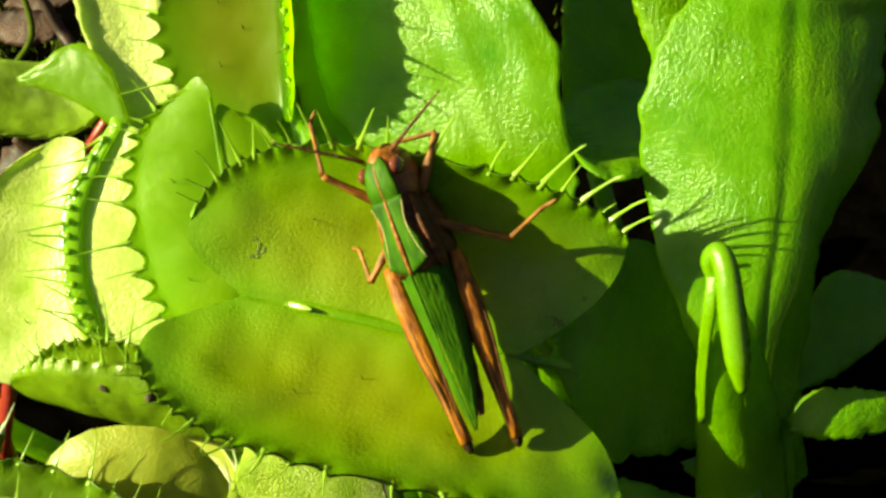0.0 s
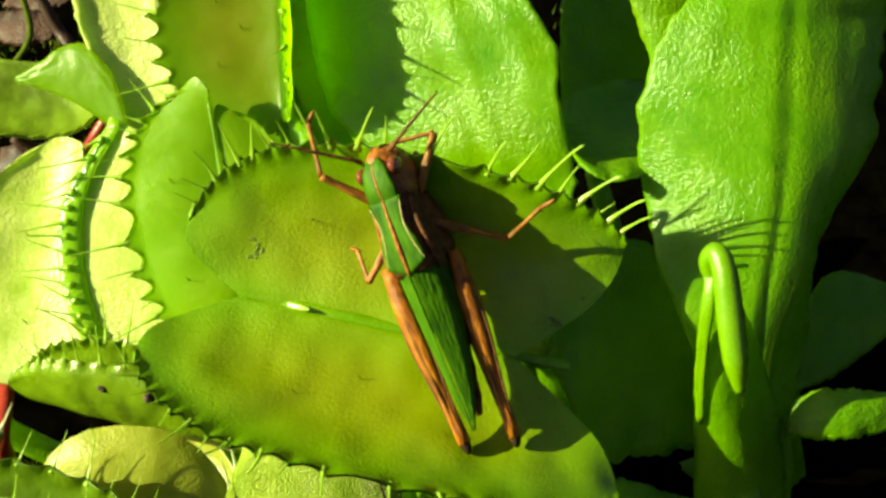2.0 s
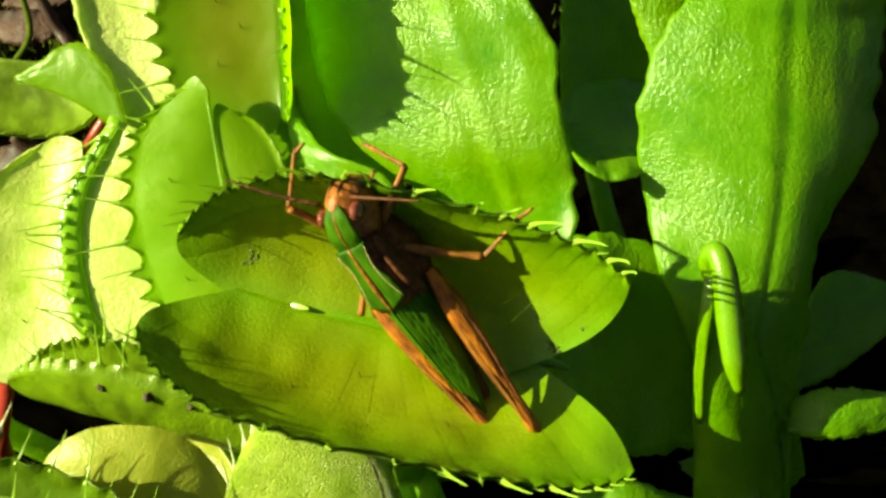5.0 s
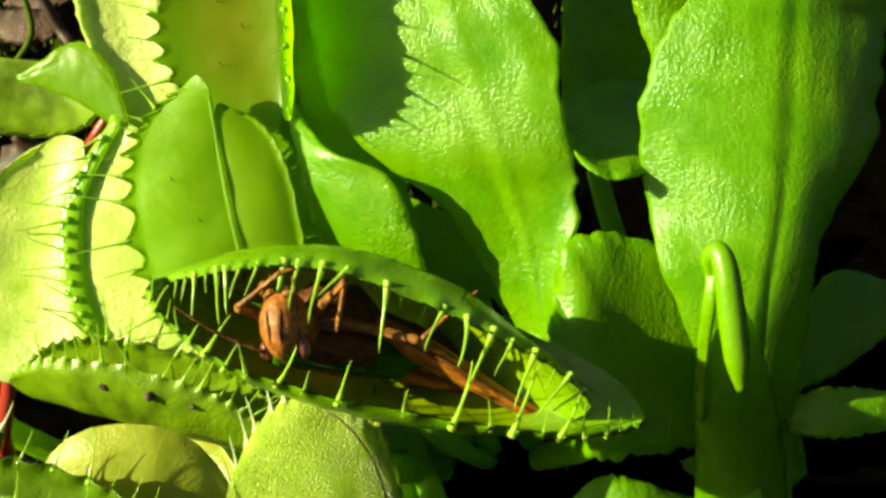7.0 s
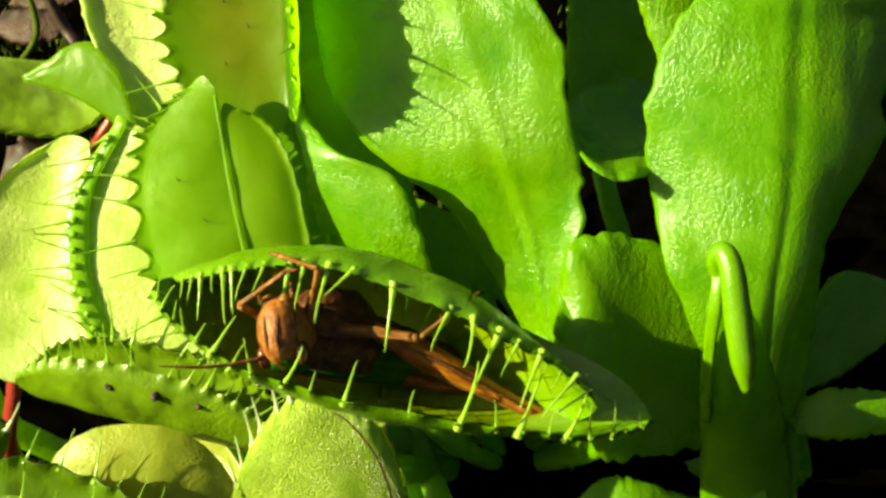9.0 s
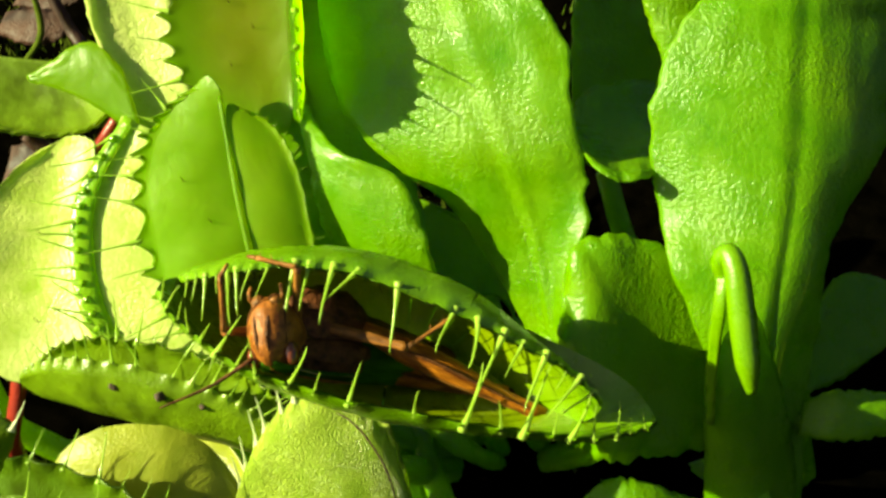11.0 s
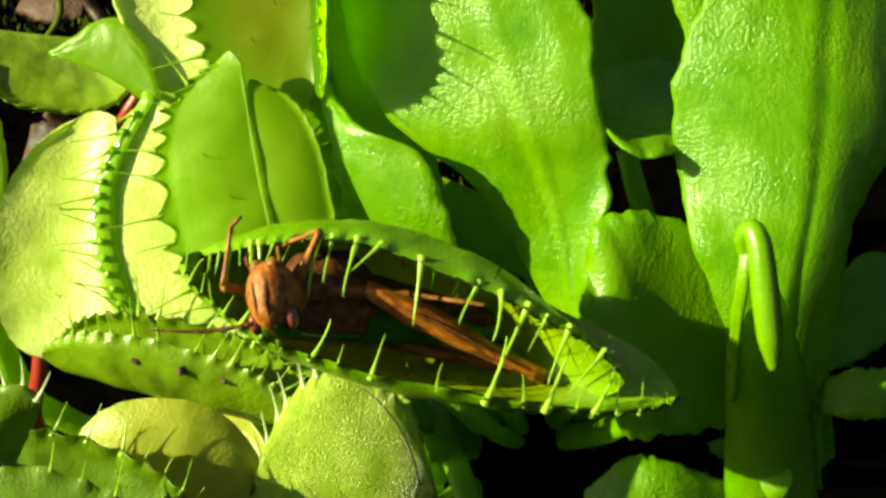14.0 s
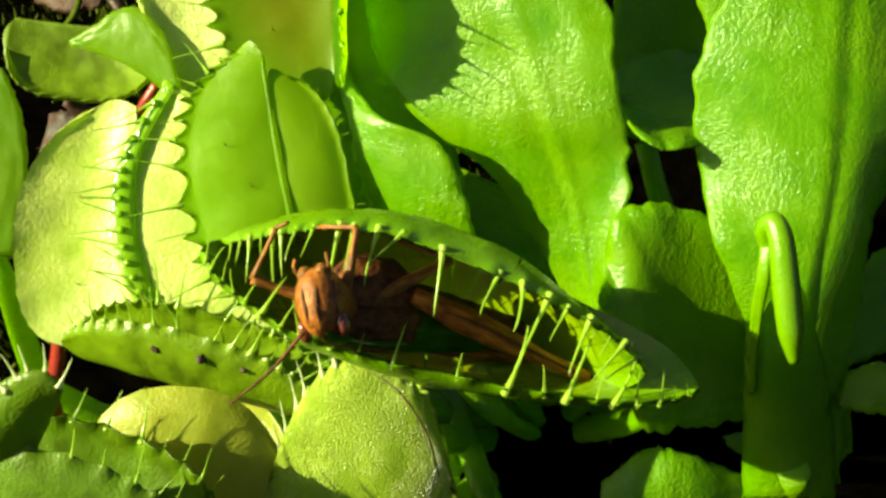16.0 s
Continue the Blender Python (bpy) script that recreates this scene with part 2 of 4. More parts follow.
def blade(ribs, thick=0.35, wave=0.25, nu=60, nv=16, seed=0, arch=0.0, teeth=0.0, groove=0.0):
    """A leaf blade through cross ribs (edge, middle, edge), with an uneven, gently waved margin."""
    lefts, mids, rights = ([r[k] for r in ribs] for k in range(3))

    def fn(s, t):
        a, m, b = spline(lefts, s), spline(mids, s), spline(rights, s)
        x = 2 * t - 1
        p = m + (b - a) * 0.5 * x + ((a + b) * 0.5 - m) * x * x
        edge = abs(x) ** 3
        n1 = noise.noise(Vector((s * 7 + seed, x * 1.3, seed)))
        n2 = noise.noise(Vector((s * 22 + seed, x * 2.0, seed + 5)))
        out = (b - a).normalized()
        p = p + out * math.copysign(edge, x) * (wave * 1.5 * n2 + teeth * noise.noise(Vector((s * 70, x, seed + 9))))
        p.z += edge * wave * 2.2 * n1 + arch * (1 - x * x) + 0.10 * noise.noise(Vector((s * 9, x * 4, seed + 3)))
        p.z += groove * (0.6 * math.exp(-((x + 0.08) / 0.1) ** 2) - 0.8 * math.exp(-((x - 0.08) / 0.08) ** 2)) * math.sin(math.pi * (0.08 + 0.9 * s)) ** 0.5
        return at(p)
    return slab(fn, nu, nv, thick * MM)


def tooth_mesh(name, bend, sway, material, fat=0.12, taper=(4.4, 2.3, 1.05, 0.85, 0.65, 0.15)):
    """One marginal tooth, a millimetre long, along +y, on a flared foot, bent towards +z and swayed along x."""
    pts = [(0, -0.08, 0), (0, 0.1, 0.0), (0.02 * sway, 0.3, 0.04 * bend), (0.09 * sway, 0.58, 0.15 * bend), (0.2 * sway, 0.82, 0.32 * bend), (0.36 * sway, 0.97, 0.5 * bend)]
    bm = tube([Vector(p) * MM for p in pts], [fat * k * MM for k in taper], 7, 12, side_hint=(1, 0, 0))
    me = bpy.data.meshes.new(name)
    bm.to_mesh(me)
    bm.free()
    me.materials.append(material)
    me.shade_smooth()
    return me


TEETH = [tooth_mesh("tooth", b, w, TOOTH, 0.078) for b, w in ((0.2, 0.3), (0.7, -0.5), (1.2, 0.2), (0.5, 0.8), (0.9, -0.9), (0.1, -0.2))]


STOUT_TEETH = [tooth_mesh("tooth", b, w, TOOTH, 0.078, (4.6, 2.8, 1.6, 1.2, 0.8, 0.2)) for b, w in ((0.5, 0.6), (0.9, -0.9), (1.5, 0.4), (0.7, 1.2), (1.2, -1.3), (0.4, -0.5))]


def rim_point(s, a, b, square, lean, start=18, end=162, tail=0.0):
    """The rim of a lobe in its own plane, in millimetres: s runs from one end of the hinge to the other."""
    p = math.pi - radians(start + (end - start) * s)
    c, q = math.cos(p), math.sin(p)
    square += abs(tail) * max(0.0, math.copysign(1, tail) * (s - 0.5) * 2)
    return (a * math.copysign(abs(c) ** square, c) + lean * q, b * abs(q) ** square)


def lobe_point(s, t, a, b, hinge, square, bulge, curl, lean, start=18, end=162, count=0, scallop=0.3, droop=0.0, tail=0.0, cup=(-0.055, -0.055)):
    x, y = rim_point(s, a, b, square, lean, start, end, tail)
    if count:
        y += scallop * max(0.0, (t - 0.9) / 0.1) * (0.6 - abs(math.sin(math.pi * (s * count - 0.5))) ** 0.85) * min(1.0, y / 2)
    h = hinge[0] + (hinge[1] - hinge[0]) * s
    px, py = h + (x - h) * t, y * t
    px += 0.11 * a * math.sin(math.pi * t) * (math.exp(-(1 - s) / 0.09) - math.exp(-s / 0.09))
    z = -bulge * math.sin(math.pi * t ** 0.85) * max(0.0, 1 - (px / (a + abs(lean))) ** 2) ** 0.9 + cup[px > 0] * a * (px / a) ** 2 * t - droop * max(0.0, math.copysign(1, droop) * px / a) ** 2 * t * math.copysign(1, droop)
    if t > 0.84:
        k = (t - 0.84) / 0.16
        z += curl * k * k
        py -= 0.25 * curl * k * k * (y / max(b, 0.1))
    z += 0.2 * noise.noise(Vector((px * 0.35, py * 0.35, a)))
    return Vector((px, py, z)) * MM


BANDS = (0.0, 0.5, 0.75, 1.0)


def trap(owner, a_end, b_end, opens, width, angles, a=None, hinge_share=0.8, square=0.85, bulge=1.5, curl=0.8, lean=0.0, material=None, count=18,
         tooth=3.2, tooth_tilt=25, which=(1, -1), seed=1, hairs=True, thick=0.45, start=18, end=162, low_start=None, low_end=None, droop=0.0, a_low=None, cut=0.0, tail=0.0, blush=1.0, scallop=None, cup={1: (-0.055, -0.055), -1: (-0.055, -0.055)}, split=False, name="lobe", label=""):
    """A snap trap on a hinge from a_end to b_end that opens towards opens; returns its frame and lobes with their teeth."""
    rng = random.Random(seed)
    A, B = at(a_end), at(b_end)
    X = (B - A).normalized()
    Z = along(opens)
    Z = (Z - X * Z.dot(X)).normalized()
    Y = Z.cross(X)
    FR = Matrix.Translation((A + B) / 2) @ Matrix((X, Y, Z)).transposed().to_4x4()
    half = (B - A).length / MM / 2
    a = a or half / hinge_share
    out = []
    for side, angle in zip((1, -1), angles):
        if side not in which:
            continue
        M = FR @ (pose(0, 0, 0, angle) if side > 0 else pose(0, 0, 0, 0, 0, 180) @ pose(0, 0, 0, angle))
        ln = lean * side
        st, en = (start, end) if side > 0 else (low_start or start, low_end or end)
        args = (a if side > 0 else a_low or a, width, (-half, half - cut) if side > 0 else (cut - half, half), square, bulge, curl, ln, st, en, count, scallop or 0.14 * tooth, droop * side, tail * side, cup[side])
        pieces = count if split else 1
        cells = 8 * count // pieces
        bands = BANDS if split else (0.0, 1.0)
        segments, rims = [], []
        for n in range(pieces):
            row = []
            for t0, t1 in zip(bands, bands[1:]):
                rows = max(4, round(24 * (t1 - t0)))
                piece = slab(lambda s, t: lobe_point((n + s) / pieces, t0 + (t1 - t0) * t, *args), cells, rows, thick * MM, n == 0, n == pieces - 1, t0 == 0.0, t1 == 1.0)
                o = part(name if t0 == 0.0 else "rim_segment", piece, material or LOBE, owner, label, M)
                mark = o.data.attributes.new("blush", "FLOAT", "POINT")
                for i in range(cells + 1):
                    for j in range(rows + 1):
                        t = t0 + (t1 - t0) * j / rows
                        v = math.sin(math.pi * min(1.0, 0.15 + 0.9 * t)) ** 1.2 * math.sin(math.pi * min(1.0, (n * cells + i) / (8 * count))) ** 0.7
                        mark.data[2 * (i * (rows + 1) + j)].value = v * blush
                # the curved sheet keeps one smooth run of light across its pieces
                turned = []
                for i in range(cells + 1):
                    for j in range(rows + 1):
                        u, t = (n + i / cells) / pieces, t0 + (t1 - t0) * j / rows
                        du = lobe_point(min(u + 0.004, 1.0), t, *args) - lobe_point(max(u - 0.004, 0.0), t, *args)
                        dv = lobe_point(u, min(t + 0.02, 1.0), *args) - lobe_point(u, max(t - 0.02, 0.0), *args)
                        up = du.cross(dv).normalized() if t > 0.01 else Vector((0, 0, 1))
                        turned += [up, -up]
                o.data.normals_split_custom_set_from_vertices(turned)
                row.append(o)
            segments.append(row[0])
            rims.append(row)
        lobe = segments[0]
        teeth = []
        for k in range(count):
            s = (k + 0.5 + rng.uniform(-0.18, 0.18)) / count
            p = lobe_point(s, 0.985, *args)
            q = lobe_point(min(s + 0.02, 1), 0.985, *args) - lobe_point(max(s - 0.02, 0), 0.985, *args)
            tang = q.normalized()
            fan = p - Vector(((0.45 * p.x), 0, 0))
            outward = Vector((fan.x * 0.9 if abs(s - 0.5) > 0.3 else fan.x * 0.5, fan.y, 0)).normalized()
            tang = (tang - outward * tang.dot(outward)).normalized()
            size = tooth * rng.uniform(0.5, 1.3) * (0.45 + 0.55 * math.sin(math.pi * s) ** 0.8)
            if split:
                size *= 0.85 + 0.35 * (s if side > 0 else 1 - s) ** 1.5
            if tang.x < 0:
                tang = -tang
            base = Matrix.Translation(p) @ Matrix((tang, outward, tang.cross(outward))).transposed().to_4x4()
            twist = rng.uniform(-18, 18)
            m = base @ pose(0, 0, 0, tooth_tilt + rng.uniform(-9, 9), 0, twist)
            o = part("tooth", None, None, rims[int(s * pieces)][-1], "", M @ m, data=(STOUT_TEETH if split else TEETH)[rng.randrange(6)])
            o.scale = (min(size / 3.2, 1.2) * 0.75, size, min(size / 3.2, 1.2) * 0.75)
            teeth.append((o, base, tooth_tilt, twist, s))
        if hairs:
            for s, t in ((0.35, 0.55), (0.62, 0.5), (0.5, 0.3)):
                p = lobe_point(s, t, *args)
                hair(rims[int(s * pieces)][sum(t > b for b in bands[1:-1])], M, p)
        out.append((rims if split else lobe, M, teeth) + ((args,) if split else ()))
    return FR, out


def hair(lobe, M, p):
    bm = tube([p, p + Vector((0.12, 0.06, 0.45)) * MM, p + Vector((0.35, 0.12, 0.85)) * MM], [0.05 * MM, 0.035 * MM, 0.012 * MM], 5, 4)
    return part("trigger_hair", bm, BROWN, lobe, "", M)


CROWN = (5.0, -20.0, -28.6)


def stalk(owner, points, radii, material=None):
    """The fleshy foot of a leaf, down to the crown in the peat."""
    return part("stalk", tube([at(p) for p in points], [r * MM for r in radii], 10, flat=0.6), material or PETIOLE, owner)


def leaf_thing(label, foot=CROWN, category="leaf", name="flytrap_leaf", group="leaves of the plant"):
    return thing(name, Matrix.Translation(at(foot)), label, category, group)


# ---- ground ----
ROOT = at(CROWN)


def ground_height(x, y):
    # mound added to cover sunlit stalks with the shade-black peat
    mound = 0.0042 * math.exp(-(((x - ROOT.x) / 0.017) ** 2 + ((y - ROOT.y) / 0.015) ** 2))
    return mound + 0.0025 * noise.noise(Vector((x * 60, y * 60, 0))) + 0.0012 * noise.noise(Vector((x * 240, y * 240, 4)))


bm = bmesh.new()
xs = sorted({round(s * (0.4 * (k / 60) ** 1.0 if k <= 30 else 0.2 * 1.42 ** (k - 30)), 5) for k in range(0, 60) for s in (-1, 1)})
grid = [[bm.verts.new((x, y, ground_height(x, y) if abs(x) < 0.2 and abs(y) < 0.2 else 0.0)) for y in xs] for x in xs]
for i in range(len(xs) - 1):
    for j in range(len(xs) - 1):
        bm.faces.new((grid[i][j], grid[i + 1][j], grid[i + 1][j + 1], grid[i][j + 1]))
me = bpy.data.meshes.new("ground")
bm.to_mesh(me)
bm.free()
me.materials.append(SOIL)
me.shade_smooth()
tagged(new("ground", me), "wet peat with bits of moss, blackened for shade in the gaps", "ground", kind="structure")

def moss():
    """Short moss shoots over the peat round the plant."""
    rng = random.Random(4)
    verts, faces = [], []
    for k in range(15000):
        x, y = rng.gauss(-0.045, 0.025), rng.gauss(0.03, 0.03)
        if noise.noise(Vector((x * 90, y * 90, 7))) < -0.05:
            continue
        z = ground_height(x, y)
        q, h, w = rng.uniform(0, 6.28), rng.uniform(0.0006, 0.0022), rng.uniform(0.00015, 0.00035)
        dx, dy = math.cos(q) * w, math.sin(q) * w
        lx, ly = rng.gauss(0, 0.35) * h, rng.gauss(0, 0.35) * h
        n = len(verts)
        verts += [(x - dx, y - dy, z - 0.0004), (x + dx, y + dy, z - 0.0004), (x - dy, y + dx, z - 0.0004), (x + lx, y + ly, z + h)]
        faces += [(n, n + 1, n + 3), (n + 1, n + 2, n + 3), (n + 2, n, n + 3)]
    me = bpy.data.meshes.new("moss")
    me.from_pydata(verts, [], faces)
    me.materials.append(MOSS)
    return tagged(new("moss", me), "short dark green moss on the peat", "moss", kind="stuff")


moss()

# ---- the trap that shuts ----
main = leaf_thing("flytrap leaf with a wide dark green petiole whose trap snaps shut", CROWN, "plant")
stalk(main, [(12.4, -10.0, -8), (13.4, -16.0, -16), CROWN], [1.4, 1.4, 1.6])
part("petiole", blade([
    ((7.71, -6.10, -2.00), (8.23, -6.92, -3.20), (7.71, -7.55, -2.00)), ((8.34, -3.28, -4.40), (9.61, -7.29, -2.71), (9.24, -10.60, -3.09)), ((8.84, 0.04, -3.20), (11.79, -7.38, -3.76), (11.69, -15.63, -6.22)),
    ((11.15, 1.20, -3.58), (14.48, -7.08, -5.16), (14.84, -15.74, -7.42)), ((15.20, 0.54, -4.48), (18.03, -7.15, -6.17), (18.49, -15.36, -8.45)), ((19.13, -1.21, -5.36), (21.26, -7.68, -7.32), (22.22, -14.45, -9.58)),
    ((22.79, -5.06, -6.58), (23.61, -8.60, -8.11), (24.64, -12.37, -10.49))], wave=0.4, seed=3), PETIOLE, main, "broad wavy dark green petiole")
OPEN, SHUT, LIFT, CURLED = (19.0, 45.0), (57.0, 60.0), (-0.3, 0.1), (23.0, 12.0)
CUPPED = ((0.2, 0.42, 0), (0.24, 0.25, -1))
HINGE = ((-13.97, -3.20, 0), (9.26, -8.28, 0.5))
FR, lobes = trap(main, *HINGE, (0, 0, 1), 12.9, OPEN, a=16.6, square=0.72, bulge=1.6, curl=0.38, count=21, tooth=3.9, tooth_tilt=20, seed=5,
                 start=16, end=139, low_start=30, low_end=157, droop=0.0, a_low=18.2, cut=4.0, tail=0.0, split=True, scallop=0.5, cup={1: (-0.055, -0.23), -1: (-0.22, -0.055)}, name="lobe_segment", label="yellow-green trap lobe fringed with teeth")
(upper, upper_frame, upper_teeth, upper_shape), (lower, lower_frame, lower_teeth, lower_shape) = lobes
part("midrib", tube([at(p) for p in ((-13.65, -3.29, -0.6), (-11.23, -3.64, -0.35), (-8.82, -4.05, 0), (-3.30, -5.31, 0.05), (4.58, -7.14, -0.2), (9.14, -8.19, -0.4))],
                    [0.35 * MM, 0.5 * MM, 0.55 * MM, 0.5 * MM, 0.45 * MM, 0.35 * MM], 14, 40, flat=0.7), LOBE, main, "wet glossy midrib")


# flat pale lump added and tilted to mirror the sun, for the midrib's glint
part("glint_lump", ball(at((-10.0, -3.87, 0.4)), (1.3 * MM, 0.22 * MM, 0.1 * MM), (BED.to_3x3().normalized() @ Euler((-0.1, -0.5, -0.2)).to_matrix()), cuts=(20, 14)), GLINT, main, "added lump that gives the midrib its wet shine")


def on_lobe(M, args, spot):
    """The lobe's own point that lies in line with a bed point."""
    def miss(p):
        q = BED.inverted() @ M @ p / MM
        return (Vector((q.x, q.y)) * 85 / (85 - q.z) - Vector(spot[:2])).length
    return min(((i / 40, lobe_point(i / 40, j / 40, *args)) for i in range(40) for j in range(20)), key=lambda k: miss(k[1]))


for k, (spot, spread) in enumerate((((-13.10, 0.36, 0), 0.55), ((-12.79, -0.16, 0), 0.5), ((-13.26, -0.43, 0), 0.3), ((7.93, -5.56, 0), 0.6), ((8.29, -5.25, 0), 0.4), ((10.97, -0.67, 0), 0.4))):
    share, p = on_lobe(upper_frame, upper_shape, spot)
    rng = random.Random(k)
    bm = bmesh.new()
    for n in range(6):
        ball(p + Vector((rng.gauss(0, spread * 0.6), rng.gauss(0, spread * 0.4), 0.22)) * MM, (rng.uniform(0.06, 0.22) * MM, rng.uniform(0.05, 0.14) * MM, 0.04 * MM), Euler((0, 0, rng.random() * 3)).to_matrix(), bm, (7, 5))
    part("dirt_speck", bm, STAIN, upper[int(share * len(upper))][0], "dark dirt on the lobe", upper_frame)

# ---- broad leaf standing on the sunny side ----
broad = leaf_thing("broad glossy bright green leaf with a grooved midrib", CROWN)
stalk(broad, [(23.39, -17.41, -9), (25.64, -23.84, -20), CROWN], [2.6, 2.0, 1.6])
part("blade", blade([
    ((20.11, -20.24, -10), (23.61, -20.03, -9), (27.61, -20.24, -10)), ((19.29, -12.70, -6.5), (22.81, -12.49, -5), (26.74, -12.77, -7)), ((18.41, -6.98, -3.4), (22.48, -6.83, -2.1), (26.78, -7.06, -5)),
    ((15.9, -1.61, -2.5), (23.00, -1.56, -1), (27.13, -1.59, -3)), ((15.37, 2.51, -3.8), (23.54, 2.43, -0.8), (28.55, 2.52, -4)), ((14.45, 7.76, -3.7), (23.86, 7.58, -0.5), (31.59, 7.86, -3.6)),
    ((15.0, 12.56, -3), (24.11, 12.33, -0.4), (31.92, 12.79, -3.6)), ((16.40, 16.20, -2), (24.40, 15.94, -0.6), (32.54, 16.49, -3.6)), ((19.74, 19.13, -2.5), (24.45, 18.70, -0.5), (30.94, 19.43, -2)),
    ((24.35, 21.69, -3), (25.57, 21.69, -3), (26.50, 21.45, -2))], wave=0.36, seed=11, nv=64, groove=0.2), PETIOLE, broad)

# ---- centre leaf ----
centre = leaf_thing("broad green leaf tapering down, its face half in tooth-edged shade", CROWN)
stalk(centre, [(7.73, -6.79, -7), (9.80, -13.60, -20), CROWN], [1.2, 1.6, 1.6])
part("blade", blade([
    ((6.32, -8.92, -11.5), (8.12, -9.12, -9), (9.44, -8.50, -7)), ((5.75, -5.66, -9.5), (7.56, -5.97, -7.5), (8.61, -5.81, -5)), ((2.42, 0.04, -8), (6.41, -0.38, -6.5), (9.75, 0.04, -4)),
    ((-0.60, 3.91, -7.5), (5.08, 3.82, -5.5), (9.96, 4.17, -4)), ((-5.79, 7.60, -8), (3.57, 7.52, -4.5), (9.79, 6.21, -3.6)), ((-8.64, 11.76, -8.5), (2.12, 11.68, -4.5), (8.56, 11.00, -2.4)),
    ((-9.81, 16.10, -8.5), (0.66, 15.42, -4.5), (8.56, 14.24, -2.4)), ((-10.16, 20.01, -8.5), (-0.58, 19.26, -5), (6.36, 18.38, -2.8)), ((-9.27, 26.20, -10.5), (-1.89, 25.38, -7.5), (4.95, 25.24, -7)), ((-7.84, 34.27, -12), (-2.36, 33.21, -9), (4.19, 33.21, -9)), ((-3.86, 40.49, -14), (-2.00, 40.08, -13), (0.27, 40.08, -13))], wave=0.35, seed=21, nv=40, groove=-0.2), PETIOLE, centre)

# ---- folded young leaf ----
bud = leaf_thing("young leaf whose narrow trap is still folded down", CROWN)
stalk(bud, [(22.18, -17.60, -5.5), (24.19, -24.34, -16), CROWN], [2.2, 2.0, 1.6])
part("petiole", blade([
    ((19.62, -21.23, -8.5), (22.34, -20.77, -6.5), (26.65, -21.23, -8.5)), ((19.03, -15.08, -5.5), (21.51, -14.68, -3.1), (25.83, -15.25, -6.5)), ((18.28, -10.47, -2.1), (20.48, -10.28, -0.5), (24.28, -10.64, -3.5)),
    ((18.04, -6.21, 0.9), (19.81, -6.16, 1.5), (22.27, -6.31, -0.5)), ((17.91, -3.01, 2.9), (19.07, -3.03, 2.5), (20.47, -3.06, 1.5)), ((18.09, -0.64, 3.5), (18.58, -0.64, 3.5), (19.15, -0.64, 3.5))], wave=0.1, seed=31), PETIOLE, bud)
part("folded_trap", tube([at(p) for p in ((18.42, -2.23, 3.7), (17.95, -0.79, 4.1), (18.34, -0.19, 4.7), (18.77, -1.45, 5.1), (19.19, -4.43, 4.9), (19.68, -7.45, 4.4), (20.07, -9.45, 3.9))],
                         [0.5 * MM, 0.7 * MM, 0.75 * MM, 0.85 * MM, 0.95 * MM, 0.85 * MM, 0.35 * MM], 12, 40), LOBE, bud, "smooth folded young trap")
part("margin", blade([((18.48, -12.32, -2.3), (18.68, -12.41, -2.1), (18.88, -12.26, -1.9)), ((17.73, -7.77, 0.9), (18.03, -7.75, 1.1), (18.37, -7.71, 1.5)), ((17.63, -3.75, 3.5), (17.92, -3.73, 3.9), (18.33, -3.72, 4.1)),
                      ((17.77, -1.09, 3.9), (18.03, -1.09, 4.1), (18.28, -1.09, 4.3))], wave=0.02, nu=20, nv=6), LOBE, bud)

# ---- upper trap with its petiole ----
upper_leaf = leaf_thing("flytrap leaf with an open blushed trap on a lit petiole", CROWN, "plant")
part("petiole", blade([
    ((-12.25, 12.78, -9.6), (-11.76, 12.73, -9.2), (-11.29, 12.78, -9.6)), ((-11.88, 10.34, -9.4), (-11.26, 10.30, -9), (-10.69, 10.34, -9.4)), ((-10.79, 7.17, -8), (-9.60, 7.05, -6.5), (-8.16, 7.28, -5.6)),
    ((-10.19, 3.50, -8), (-7.11, 4.25, -5.6), (-3.91, 5.37, -4.6)), ((-8.68, -0.39, -9), (-5.02, 0.46, -5.8), (-2.03, 1.70, -4.4)), ((-5.94, -5.28, -10.5), (-2.76, -3.40, -7.8), (-0.80, -2.07, -6.2)), ((-3.82, -10.87, -13), (-0.18, -8.96, -12), (2.05, -7.53, -11))],
    wave=0.2, seed=41), PETIOLE, upper_leaf)
stalk(upper_leaf, [(-0.65, -8.31, -15), (3.78, -15.85, -22), CROWN], [1.8, 1.6, 1.5])
trap(upper_leaf, (-11.98, 10.90, -8.5), (-12.50, 23.92, -8.5), (0, 0, 1), 9.7, (2, 82), a=8.0, square=0.95, bulge=0.5, curl=0.1, start=6, material=BLUSH, count=13, scallop=1.2, tooth=3.6, tooth_tilt=5, seed=8,
     which=(1,), label="yellowish trap lobe with a reddish blush")
trap(upper_leaf, (-11.99, 10.91, -8.6), (-12.51, 23.94, -8.6), (0, 0, 1), 7.2, (24, 80), a=7.5, square=0.75, bulge=0.3, curl=0.2, material=THIN, count=15, tooth=3.2, tooth_tilt=5, seed=9,
     which=(-1,), hairs=False, blush=0.2, label="green trap lobe seen along its rim")

